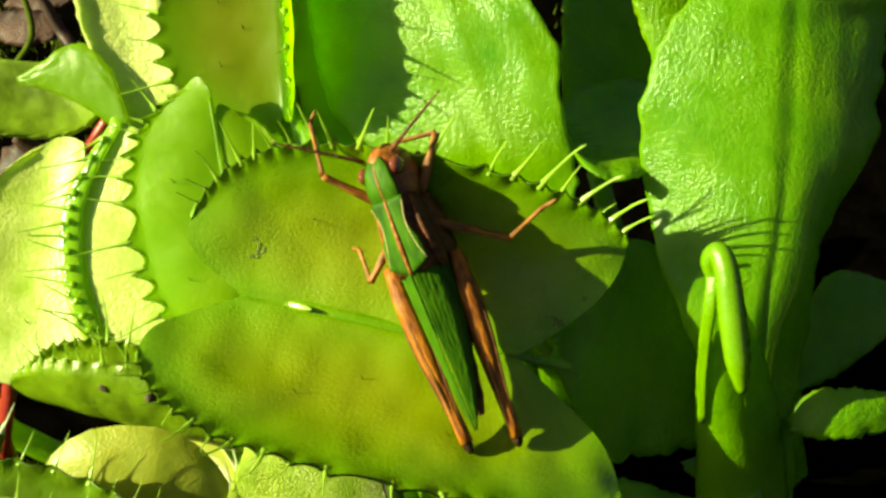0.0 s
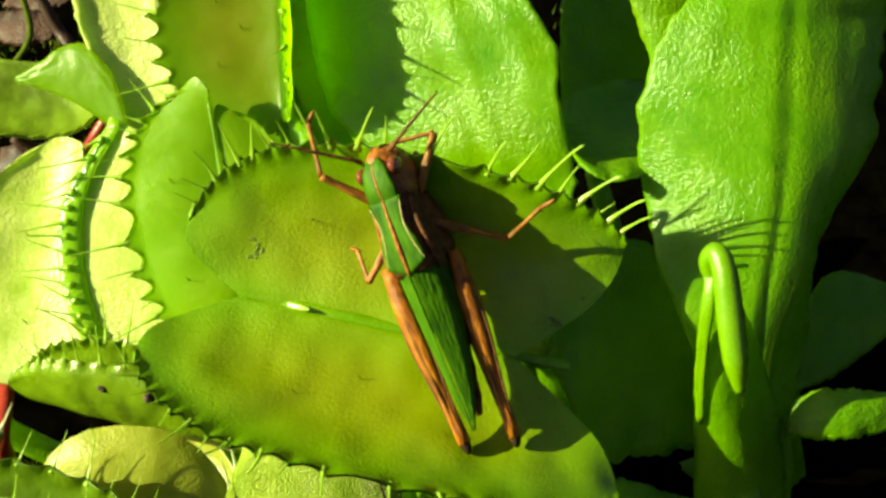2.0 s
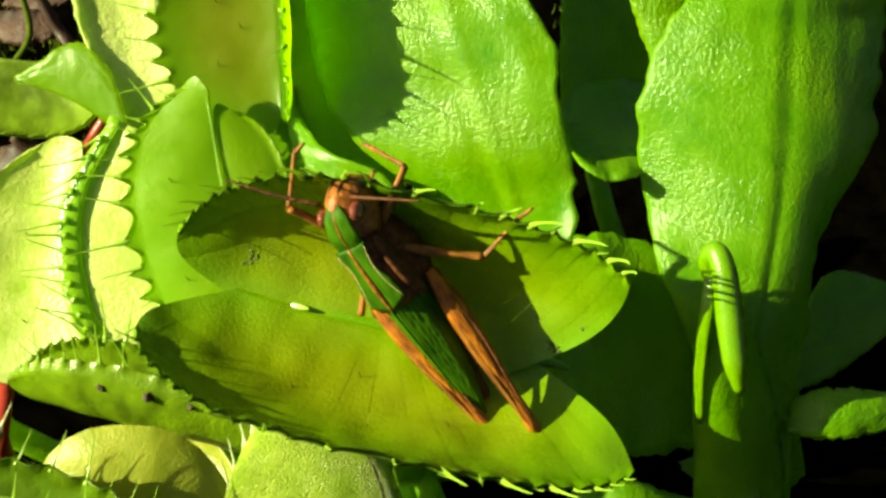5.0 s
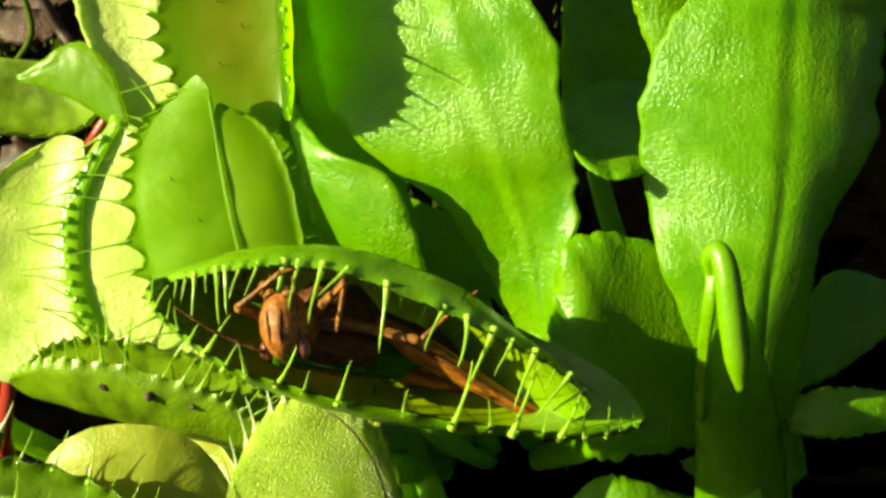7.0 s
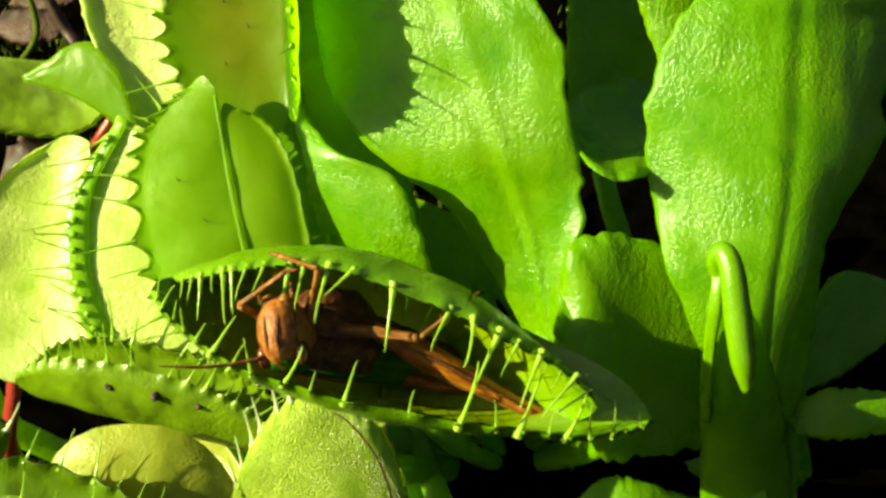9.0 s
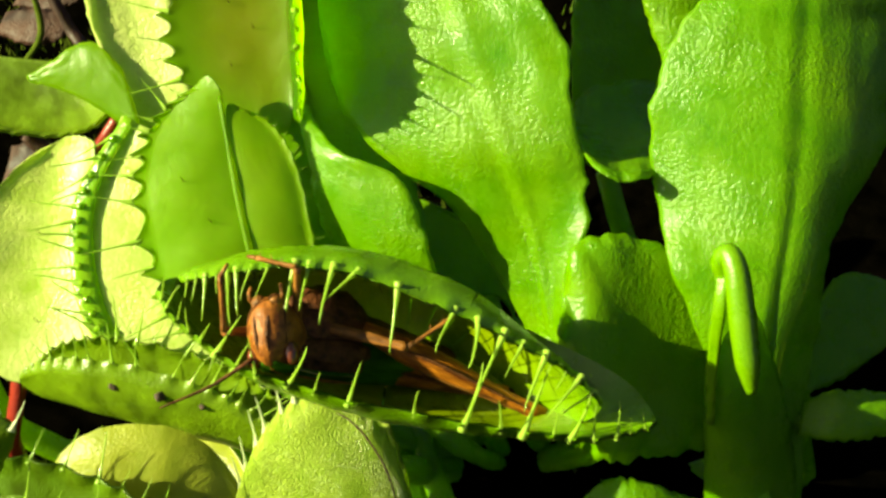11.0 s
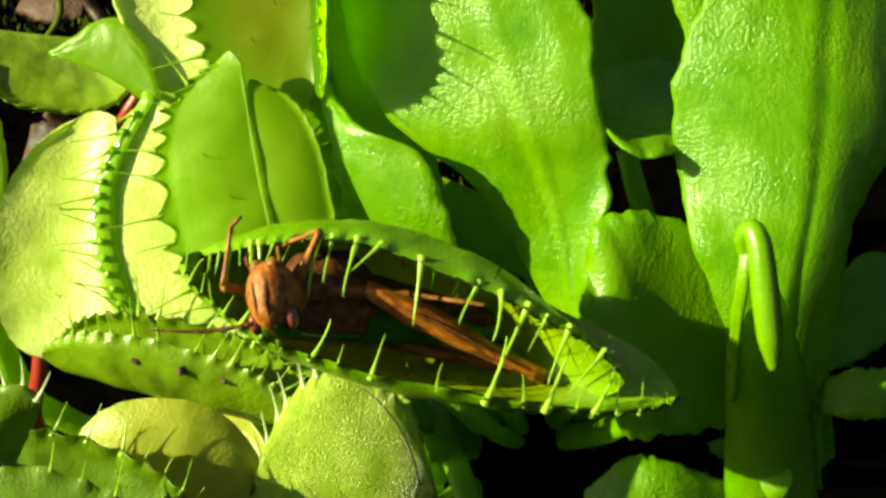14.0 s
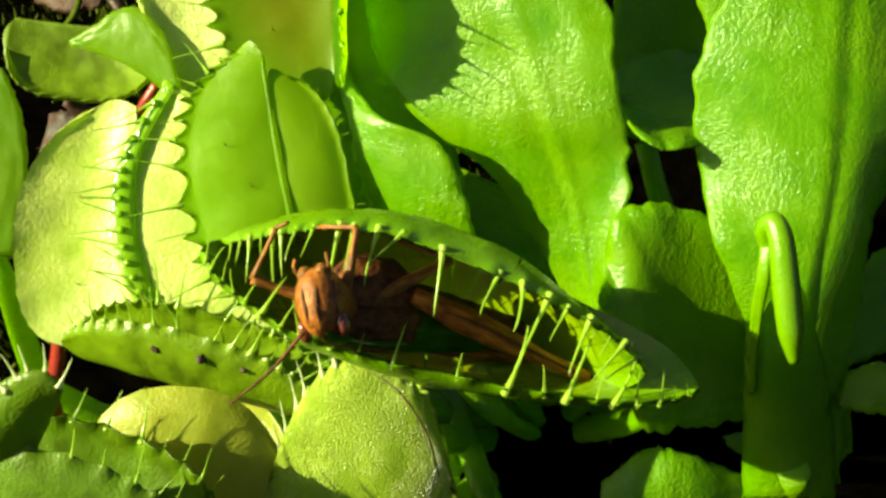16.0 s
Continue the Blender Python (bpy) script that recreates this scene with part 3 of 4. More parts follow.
# ---- narrow trap beside it ----
narrow = leaf_thing("flytrap leaf with a narrow half-open trap and shaded lobes", CROWN, "plant")
trap(narrow, (-17.16, 11.9, -5.6), (-13.54, -6.69, -5.6), (0, 0, 1), 7.8, (20, -1), a=9.8, square=0.78, bulge=-0.5, curl=0.4, start=5, end=172, material=LIME, count=15, scallop=1.4, tooth=3.6, tooth_tilt=10, seed=12, which=(-1,), blush=0.3)
trap(narrow, (-16.85, 9.6, -5.7), (-13.5, -6.71, -5.7), (0, 0, 1), 4.8, (-8, 38), a=8.8, square=0.7, bulge=-0.5, curl=0.3, start=6, end=172, material=LIME, count=16, tooth=0.8, tooth_tilt=10, seed=13, which=(1,), hairs=False, blush=0.5)
part("midrib", tube([at(p) for p in ((-17.2, 11.4, -5.5), (-15.9, 4.5, -5.35), (-14.6, -1.5, -5.35), (-13.55, -6.7, -5.5))], [0.15 * MM, 0.26 * MM, 0.26 * MM, 0.2 * MM], 10, 24), BLUSH, narrow, "yellowish ridge of the midrib")
stalk(narrow, [(-13.75, -6.36, -7), (-10.71, -13.34, -18), CROWN], [1.2, 1.4, 1.5])

# ---- big open trap on the far side ----
big = leaf_thing("flytrap leaf with a large wide-open sunlit trap", CROWN, "plant")
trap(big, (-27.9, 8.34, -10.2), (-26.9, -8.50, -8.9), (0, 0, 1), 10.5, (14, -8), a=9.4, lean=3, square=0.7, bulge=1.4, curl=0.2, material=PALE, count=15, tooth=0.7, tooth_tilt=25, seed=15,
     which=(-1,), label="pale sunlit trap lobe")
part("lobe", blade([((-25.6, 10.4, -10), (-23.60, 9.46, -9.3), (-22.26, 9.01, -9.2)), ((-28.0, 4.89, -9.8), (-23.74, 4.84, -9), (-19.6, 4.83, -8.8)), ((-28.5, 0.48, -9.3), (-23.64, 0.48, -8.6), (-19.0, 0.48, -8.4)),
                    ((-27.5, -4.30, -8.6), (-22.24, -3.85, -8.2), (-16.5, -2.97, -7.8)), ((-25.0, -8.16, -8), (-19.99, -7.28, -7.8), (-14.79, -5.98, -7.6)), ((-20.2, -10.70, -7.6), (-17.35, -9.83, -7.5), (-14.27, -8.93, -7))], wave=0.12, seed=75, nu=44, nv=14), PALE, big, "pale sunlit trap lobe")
RIM = [(-24.9, 10.2, -9.3), (-27.9, 4.82, -9.0), (-28.4, 0.48, -8.6), (-27.4, -4.26, -8.0), (-24.9, -8.16, -7.4), (-20.0, -10.61, -7.0)]
part("rim", tube([at(p) for p in RIM], [0.5 * MM, 0.85 * MM, 0.95 * MM, 0.95 * MM, 0.85 * MM, 0.5 * MM], 12, 50, flat=0.3), PALE_RIM, big, "bright green knobbed rim")
for k in range(17):
    t = 0.06 + 0.052 * k
    p = Vector(spline(RIM, t)) + Vector((-0.35, 0, 0.3))
    d = Vector(spline(RIM, t + 0.02)) - Vector(spline(RIM, t - 0.02))
    out = Vector((-abs(d.y), d.x if d.y < 0 else -d.x, 0.12 * abs(d.y))).normalized() + Vector((0, 0.25 * math.sin(2.1 * k), 0.2 + 0.15 * math.sin(1.3 * k)))
    y = along(out)
    x = along(d) - y * along(d).dot(y)
    x.normalize()
    fringe = part("tooth", None, None, big, "", Matrix.Translation(at(p)) @ Matrix((x, y, x.cross(y))).transposed().to_4x4(), data=TEETH[k % 6])
    fringe.scale = (0.9, 3.4 + 0.6 * math.sin(1.7 * k), 0.9)
    knob = part("knob", ball(at(p + Vector((0.2, 0, 0.05))), (0.3 * MM, 0.3 * MM, 0.26 * MM), cuts=(10, 7)), PALE_RIM, big)
stalk(big, [(-23.92, -9.02, -8), (-17.74, -17.50, -20), CROWN], [1.3, 1.5, 1.5])

# ---- shut trap below it ----
shut = leaf_thing("flytrap leaf with a shut trap specked with dirt", CROWN, "plant")
trap(shut, (-29.6, -10.9, -5.4), (-14.21, -14.6, -4.4), (0.25, 0.95, 0.3), 5.6, (60, 62), a=10, square=0.75, bulge=1.3, curl=0.4, material=SPECKED, count=18, tooth=2.8, tooth_tilt=20, seed=19)
stalk(shut, [(-14.11, -14.32, -6), (-6.41, -18.60, -18), CROWN], [1.3, 1.5, 1.5])

# ---- front traps ----
front = leaf_thing("flytrap leaf with a plump yellow-green trap nearly shut", CROWN, "plant")
_, front_lobes = trap(front, (-15.69, -22.22, -3), (-2.61, -22.84, -3), (-0.24, 1, -0.1), 13.2, (66, 66), a=6.3, square=0.92, bulge=1.5, curl=0.5, material=PLUMP, count=15, tooth=3.0, tooth_tilt=-14, seed=23, label="pale yellow-green lobe with a faint red margin")
# whiter copy of the tooth skin, with strong sun put into the colour
SUNLIT_TOOTH = plant("sunlit_tooth_skin", (0.6, 0.68, 0.35), (0.8, 0.82, 0.55), (0.8, 0.85, 0.5), 0.3, 0.35, 1500, 0.2)
SUNLIT_TEETH = [tooth_mesh("tooth", b, w, SUNLIT_TOOTH, 0.085) for b, w in ((0.3, -0.3), (0.5, 0.2), (0.2, -0.5))]
for lobe, M, teeth in front_lobes:
    for n, (o, base, *_) in enumerate(teeth):
        spot = BED.inverted() @ (M @ base).translation / MM
        if (-14.76, -10.22, 0)[0] < spot.x < (-10.02, -10.22, 0)[0]:
            o.data = SUNLIT_TEETH[n % 3]
            stand = Matrix.Translation((M @ base).translation) @ Matrix((along((1, 0.2, 0)), along((-0.2, 1, 0.25)), along((0, -0.25, 1)))).transposed().to_4x4()
            o.matrix_basis = M.inverted() @ stand @ Matrix.Diagonal((0.9, 2.7, 0.9, 1))
        else:
            o.scale = (0.6 * o.scale.x, 0.3 * o.scale.y, 0.6 * o.scale.z)
part("margin", tube([at(p) for p in ((-7.6, -10.9, 3.4), (-6.4, -11.6, 3.9), (-5.1, -13.1, 4.0), (-4.1, -15.0, 3.8), (-3.4, -17.6, 3.0))], [0.04 * MM, 0.07 * MM, 0.08 * MM, 0.07 * MM, 0.05 * MM], 8, 30), DEAD, front, "thin reddish margin")
stalk(front, [(-9.26, -22.68, -4), (-6.62, -27.07, -14), CROWN], [1.3, 1.5, 1.5])
yellow = leaf_thing("flytrap leaf with a rounded yellowish trap in half shade", CROWN, "plant")
trap(yellow, (-28.67, -23.10, -4), (-15.04, -22.27, -4), (0, 1, -0.1), 10.8, (62, 66), a=7.6, square=0.8, bulge=2.2, curl=0.5, material=YELLOW, count=11, tooth=0.5, tooth_tilt=10, seed=27)
stalk(yellow, [(-20.22, -22.94, -5), (-13.58, -24.82, -18), CROWN], [1.3, 1.5, 1.5])
corner = leaf_thing("flytrap leaf with a green trap darkened for shade, fringed with long teeth", CROWN, "plant")
trap(corner, (-36.72, -19.34, 7), (-18.97, -24.23, 7), (0.25, 1, 0.2), 8.2, (55, 66), a=10.5, square=0.8, bulge=1.8, curl=0.6, material=SHADED, count=15, tooth=2.8, tooth_tilt=20, seed=29)
part("lobe", blade([((-38.25, -21.51, 8), (-34.17, -20.82, 9), (-30.96, -20.64, 8)),
                    ((-33.37, -14.73, 11), (-29.99, -13.89, 12.5), (-27.61, -13.93, 11)),
                    ((-29.82, -10.93, 13), (-27.59, -10.50, 14), (-25.51, -10.79, 13.5)),
                    ((-27.60, -9.76, 14), (-27.03, -9.59, 14), (-26.26, -9.74, 14))], wave=0.12, seed=77, nu=30, nv=12), SHADED, corner, "upright lobe tipped with teeth coloured sunlit white")
for spot, way in (((-28.13, -10.18, 13.9), (-0.5, 1, 0.2)), ((-27.47, -9.77, 13.9), (-0.3, 1, 0.2)), ((-26.46, -9.76, 13.9), (0.05, 1, 0.2)), ((-25.62, -10.47, 13.9), (0.5, 0.9, 0.1)), ((-28.87, -10.80, 13.9), (-0.8, 0.8, 0.2))):
    y = along(way)
    x = y.cross(along((0, 0, 1))).normalized()
    o = part("tooth", None, None, corner, "", Matrix.Translation(at(spot)) @ Matrix((x, y, x.cross(y))).transposed().to_4x4(), data=SUNLIT_TEETH[len(corner.children) % 3])
    o.scale = (0.7, 1.9, 0.7)
stalk(corner, [(-19.58, -20.50, 6), (-16.73, -27.53, -14), CROWN], [1.3, 1.5, 1.5])

# ---- lobes of the far corner ----
far = leaf_thing("flytrap leaf with a bright thin two-lobed trap beyond the others", CROWN, "plant")
part("lobe", blade([((-26.35, 14.49, -12.2), (-25.31, 11.75, -12), (-24.60, 8.64, -12.4)), ((-28.27, 16.45, -12.6), (-27.64, 13.82, -12.3), (-26.97, 10.40, -12.8)), ((-30.21, 16.42, -13), (-29.78, 14.35, -12.8), (-29.36, 11.90, -13.2)),
                    ((-32.25, 15.21, -13.4), (-31.85, 14.10, -13.3), (-31.68, 12.95, -13.6)), ((-34.47, 14.02, -14), (-34.38, 13.83, -14), (-34.29, 13.65, -14))], wave=0.08, seed=71, nu=36, nv=14), BLUSH, far, "pale pointed lobe")
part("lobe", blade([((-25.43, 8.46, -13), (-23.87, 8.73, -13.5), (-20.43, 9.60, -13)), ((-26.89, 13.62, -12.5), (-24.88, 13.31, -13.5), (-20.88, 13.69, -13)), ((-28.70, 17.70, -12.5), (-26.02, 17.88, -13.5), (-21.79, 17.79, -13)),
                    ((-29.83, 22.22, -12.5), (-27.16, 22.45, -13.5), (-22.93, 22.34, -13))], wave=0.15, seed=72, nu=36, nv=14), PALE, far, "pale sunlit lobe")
stalk(far, [(-24.31, 8.78, -14), (-18.08, -7.90, -22), CROWN], [1.2, 1.4, 1.5])
far_trap = leaf_thing("flytrap leaf with an olive trap in shade behind", CROWN, "plant")
trap(far_trap, (-40.75, 16.71, -19), (-28.20, 15.50, -19), (0, 0.1, 1), 7.4, (30, 12), a=6.6, square=0.7, bulge=1.2, curl=0.8, material=OLIVE, count=14, tooth=0.9, seed=35, which=(-1,), hairs=False)
stalk(far_trap, [(-28.96, 14.67, -20), (-18.76, -9.22, -26), CROWN], [1.2, 1.4, 1.5])


# ---- lesser leaves ----
def small_leaf(label, ribs, root, seed, material=None, wave=0.2):
    o = leaf_thing(label, CROWN)
    part("blade", blade(ribs, wave=wave, seed=seed, nu=36, nv=12), material or PETIOLE, o)
    stalk(o, [ribs[0][1], root, CROWN], [1.0, 1.3, 1.4])
    return o


small_leaf("small dark leaf with a curled bright rim", [
    ((16.99, 13.97, -15), (16.3, 9.9, -11), (15.2, 5.6, -4)), ((14.06, 13.83, -14), (14.10, 9.20, -10), (13.75, 5.2, -1.6)), ((11.77, 13.37, -14), (12.1, 9.20, -10), (12.05, 4.95, -1.2)),
    ((10.48, 12.46, -14), (10.5, 9.30, -10), (10.35, 5.9, -1.8)), ((9.9, 11.08, -13), (9.8, 9.4, -10), (9.6, 7.5, -4))], (19.67, -5.91, -22), 51)
small_leaf("bright leaf behind the broad leaf", [
    ((16.9, 11.0, -6.5), (18.6, 11.0, -6), (20.2, 11.8, -6.5)), ((15.6, 14.6, -5.5), (17.7, 15.2, -4.8), (20.2, 16.2, -6)), ((13.9, 19.0, -4.5), (16.7, 19.4, -4), (19.8, 20.0, -5)), ((13.4, 23.0, -4.5), (15.7, 23.4, -4), (18.8, 24.0, -5))], (23.58, -4.00, -24), 52)
small_leaf("dark leaf in deep shade", [
    ((10.53, 8.82, -20), (13.58, 6.94, -21), (16.87, 8.82, -20)), ((10.33, 14.39, -18), (14.92, 14.67, -20), (18.82, 13.70, -20)), ((10.33, 20.13, -18), (14.29, 20.81, -19), (18.82, 20.03, -20)), ((10.81, 24.91, -18), (13.81, 25.64, -19), (17.35, 25.40, -20))], (17.31, -9.22, -26), 53)
small_leaf("leaf beside the broad leaf in shade", [
    ((29.46, -12.38, -18), (29.93, -9.99, -18), (30.41, -5.69, -18)), ((33.76, -10.47, -18), (33.76, -6.65, -18), (33.28, -1.86, -18)), ((38.43, -7.19, -19), (38.92, -4.78, -19), (38.43, -2.85, -19)), ((41.73, -5.80, -20), (41.97, -4.83, -20), (41.73, -3.85, -20))], (29.95, -19.71, -27), 54)
small_leaf("low leaf with a sunlit shoulder", [
    ((25.97, -13.72, -5.80), (26.18, -12.44, -5.80), (26.38, -11.18, -5.80)), ((28.60, -13.97, -4.80), (28.44, -12.03, -4.30), (28.60, -10.23, -4.80)), ((31.93, -13.56, -4.80), (31.75, -12.03, -4.30), (31.93, -10.43, -4.80)), ((36.09, -12.44, -5.80), (36.09, -11.81, -5.80), (36.09, -11.18, -5.80))], (29.95, -21.79, -27), 55)
small_leaf("low leaf with a jagged sunlit edge", [
    ((20.55, -22.07, -10), (20.55, -20.74, -10), (20.11, -19.86, -10)), ((15.54, -23.2, -9), (15.80, -19.9, -8), (15.10, -17.93, -9)), ((11.61, -23.2, -9), (11.92, -20.1, -8), (12.04, -17.81, -9)), ((8.97, -22.34, -9), (8.87, -21.27, -9), (8.97, -20.39, -9))], (22.47, -25.54, -21), 56, wave=0.2)
small_leaf("dark leaf under the shutting trap", [
    ((0.82, -6.08, -25), (5.98, -6.13, -26), (11.54, -7.10, -25)), ((-0.20, -12.09, -24), (5.41, -13.23, -25), (12.95, -13.11, -24)), ((-1.23, -18.33, -25), (4.95, -20.05, -26), (13.07, -18.33, -25)), ((0.31, -21.79, -27), (5.04, -22.51, -28), (10.19, -21.27, -27))], (9.07, -23.65, -26), 57)
small_leaf("green leaf under the front of the trap", [
    ((-6.04, -14.60, -23), (-3.15, -15.22, -24), (-0.68, -14.60, -25)), ((-5.99, -19.30, -22), (-2.63, -19.96, -23), (0.29, -19.47, -25)), ((-4.58, -24.35, -23), (-1.18, -24.57, -24), (2.26, -23.59, -26))], (1.75, -26.27, -20), 58)
small_leaf("shaded leaf between the petioles", [
    ((-0.19, -5.52, -15), (3.09, -3.70, -16), (5.39, -5.52, -15)), ((-4.41, 1.92, -16), (-0.19, 1.94, -17), (4.50, 0.05, -16)), ((-5.87, 4.78, -17), (-4.02, 4.83, -18), (0.76, 2.89, -17))], (5.82, -12.99, -23), 59)
small_leaf("shaded leaf in the gap beside the narrow trap", [
    ((-13.55, -7.09, -11), (-7.39, -7.16, -12), (-1.07, -5.30, -11)), ((-15.61, 0.93, -10), (-9.98, 1.83, -11), (-1.94, 1.81, -10)), ((-16.94, 7.98, -10), (-11.32, 8.96, -11), (-3.70, 8.86, -10)),
    ((-16.05, 14.16, -10), (-11.32, 15.20, -11), (-5.91, 15.04, -10)), ((-14.44, 20.55, -11), (-11.44, 21.66, -12), (-8.20, 20.55, -11))], (0.72, -15.27, -12), 60)


# ---- red stems and dry bits ----
def stem(points, radii, label, material=RED, name="stem", category="stem"):
    o = thing(name, Matrix.Translation(at(points[-1])), label, category)
    part("stalk", tube([at(p) for p in points], [r * MM for r in radii], 10, flat=0.8), material, o)
    return o


stem([(-27.66, 10.93, -16), (-29.26, 8.95, -17), (-31.29, 6.87, -20), (-37.02, 1.18, -36)], [0.5, 0.55, 0.6, 0.6], "bright red plant stem")
stem([(-34.18, -7.16, -12), (-34.76, -11.33, -13), (-36.10, -16.36, -16), (-38.15, -22.60, -28.5)], [0.6, 0.65, 0.7, 0.7], "red stem beside the traps")
stem([(-36.75, 9.80, -20), (-35.14, 8.66, -21), (-32.49, 7.75, -22), (-36.79, 6.44, -40)], [0.5, 0.9, 0.6, 0.3], "brown shrivelled dry leaf", DEAD, "dry_leaf", "dead leaf")
stem([(-36.13, 23.33, -24), (-34.42, 19.97, -25), (-32.97, 17.21, -27), (-38.48, 15.10, -50)], [0.5, 0.6, 0.6, 0.4], "yellow-brown dry straw on the peat", DEAD, "straw", "straw")

def lying(label, ribs, material, name, category, seed):
    o = thing(name, Matrix.Translation(at(ribs[0][1])), label, category)
    part("blade", blade(ribs, wave=0.3, seed=seed, nu=24, nv=10, thick=0.25), material, o)
    return o


lying("brown dead leaf lying on the peat", [((-51.14, 24.23, -52), (-50.50, 25.50, -52), (-50.23, 26.97, -53)), ((-46.63, 22.63, -50), (-46.00, 24.51, -50), (-45.71, 26.90, -51)), ((-42.87, 23.25, -50), (-42.56, 24.82, -50), (-42.55, 26.27, -51))], DEAD, "dead_leaf", "dead leaf", 81)
lying("pale tan dead leaf lying on the peat", [((-49.95, 27.81, -54), (-49.30, 28.78, -54), (-49.01, 29.96, -55)), ((-45.74, 26.97, -53), (-45.10, 28.25, -53), (-44.78, 30.07, -54)), ((-42.22, 27.93, -53), (-41.90, 28.57, -53), (-41.88, 29.43, -54))], DEAD, "dead_leaf", "dead leaf", 82)
lying("dark brown dead leaf beside the red stem", [((-46.81, 6.54, -42), (-46.22, 8.31, -42), (-45.99, 10.76, -43)), ((-42.94, 6.49, -41), (-42.35, 8.83, -41), (-42.10, 11.26, -42)), ((-39.43, 7.08, -41), (-39.13, 8.83, -41), (-39.15, 10.38, -42))], DEAD, "dead_leaf", "dead leaf", 83)
small_leaf("yellowish leaf with a reddish edge at the plant's rim", [
    ((-38.40, -3.59, -13), (-40.22, -3.59, -13), (-42.04, -3.59, -13)), ((-37.11, 2.75, -12), (-39.13, 2.75, -12), (-41.16, 2.75, -12)), ((-37.56, 7.70, -12), (-39.36, 8.15, -12), (-41.16, 8.15, -12)), ((-39.13, 11.30, -12), (-39.45, 11.53, -12), (-39.81, 11.30, -12))], (-34.61, -18.17, -24), 61, BLUSH)
stem([(-45.25, 28.64, -46), (-44.37, 23.35, -47), (-47.53, 19.35, -49), (-48.87, 15.22, -51)], [0.3, 0.4, 0.4, 0.3], "thin green grass stem", MOSS, "grass_stem", "grass")


def crumb(p, seed, size):
    """A ragged crumb of peat caught on the plant."""
    bm = ball((0, 0, 0), (size * MM, 0.7 * size * MM, 0.5 * size * MM), Euler((0.3 * seed, 0.5, seed)).to_matrix(), None, (14, 10))
    for v in bm.verts:
        v.co *= 1 + 0.55 * noise.noise(v.co / (0.28 * size * MM) + Vector((seed, 0, 0)))
    bm.transform(Matrix.Translation(at(p)))
    o = thing("peat_crumb", Matrix.Translation(at(p)), "dark brown crumb of peat stuck on a trap", "debris", "crumbs of peat")
    part("lump", bm, DARKSOIL, o)


for k, (p, size) in enumerate((((-23.86, -9.77, -1.4), 0.42), ((-20.41, -10.32, -1.0), 0.55), ((-17.5, -11.1, -0.95), 0.35))):
    crumb(p, k, size)

# ---- grasshopper ----
def axes(forward, dorsal, origin):
    x = along(forward)
    z = along(dorsal)
    z = (z - x * z.dot(x)).normalized()
    return Matrix.Translation(at(origin)) @ Matrix((x, z.cross(x), z)).transposed().to_4x4()


SIT = axes((-0.358, 0.932, 0.03), (-0.42, -0.14, 0.89), (-1.12, -1.00, 4.9))
hopper = thing("grasshopper", SIT, "green and orange-brown grasshopper held by a flytrap", "insect")


def mm(*p):
    return Vector(p) * MM


def hopper_part(name, bm, material, label="", parent=None):
    return part(name, bm, material, parent or hopper, label, SIT)


def lofted(sections, sides=18, pinch=1.0, box=1.0):
    """A body through oval sections (x, half width, half height, middle z), dorsal ridge sharpened by pinch."""
    bm = bmesh.new()
    rings = []
    for x, w, h, z in sections:
        ring = []
        for m in range(sides):
            q = 2 * math.pi * m / sides
            c, s = (math.copysign(abs(f(q)) ** box, f(q)) for f in (math.cos, math.sin))
            ring.append(bm.verts.new(mm(x, w * c * (1 - pinch * 0.35 * max(s, 0)), z + h * s)))
        rings.append(ring)
    for a, b in zip(rings, rings[1:]):
        for m in range(sides):
            bm.faces.new((a[m], b[m], b[(m + 1) % sides], a[(m + 1) % sides]))
    bm.faces.new(rings[0])
    bm.faces.new(rings[-1][::-1])
    return bm


hopper_part("pronotum", lofted([(4.9, 1.3, 1.5, 0.0), (4.4, 1.42, 1.75, 0.0), (3.0, 1.38, 1.8, 0.0), (1.5, 1.55, 1.85, 0.05), (0.4, 1.75, 1.8, 0.1), (-0.2, 1.6, 1.6, 0.2)], 28, 0.15, 0.5), BROWN, "brown saddle with steep flanks")


def saddle(s, t):
    """The flat green top of the saddle, waisted, with a pointed hind edge."""
    q = 2 * t - 1
    half = 1.22 - 0.32 * math.sin(math.pi * min(1.0, s * 1.5)) + 0.42 * max(0.0, s - 0.35)
    return mm(4.85 - 4.4 * s - 0.75 * s * s * (1 - abs(q)), half * q, 1.72 + 0.18 * s - 0.1 * q * q + 0.28 * math.sin(math.pi * min(1, 0.1 + 0.9 * s)) * 0.3)


hopper_part("saddle_top", slab(saddle, 20, 12, 0.25 * MM), GREEN, "green top of the saddle")
part("keel", tube([mm(4.8, 0, 1.86), mm(3, 0, 1.98), mm(1.5, 0, 2.06), mm(-0.25, 0, 2.05)], [0.1 * MM, 0.16 * MM, 0.18 * MM, 0.1 * MM], 8), FACE, hopper, "", SIT)
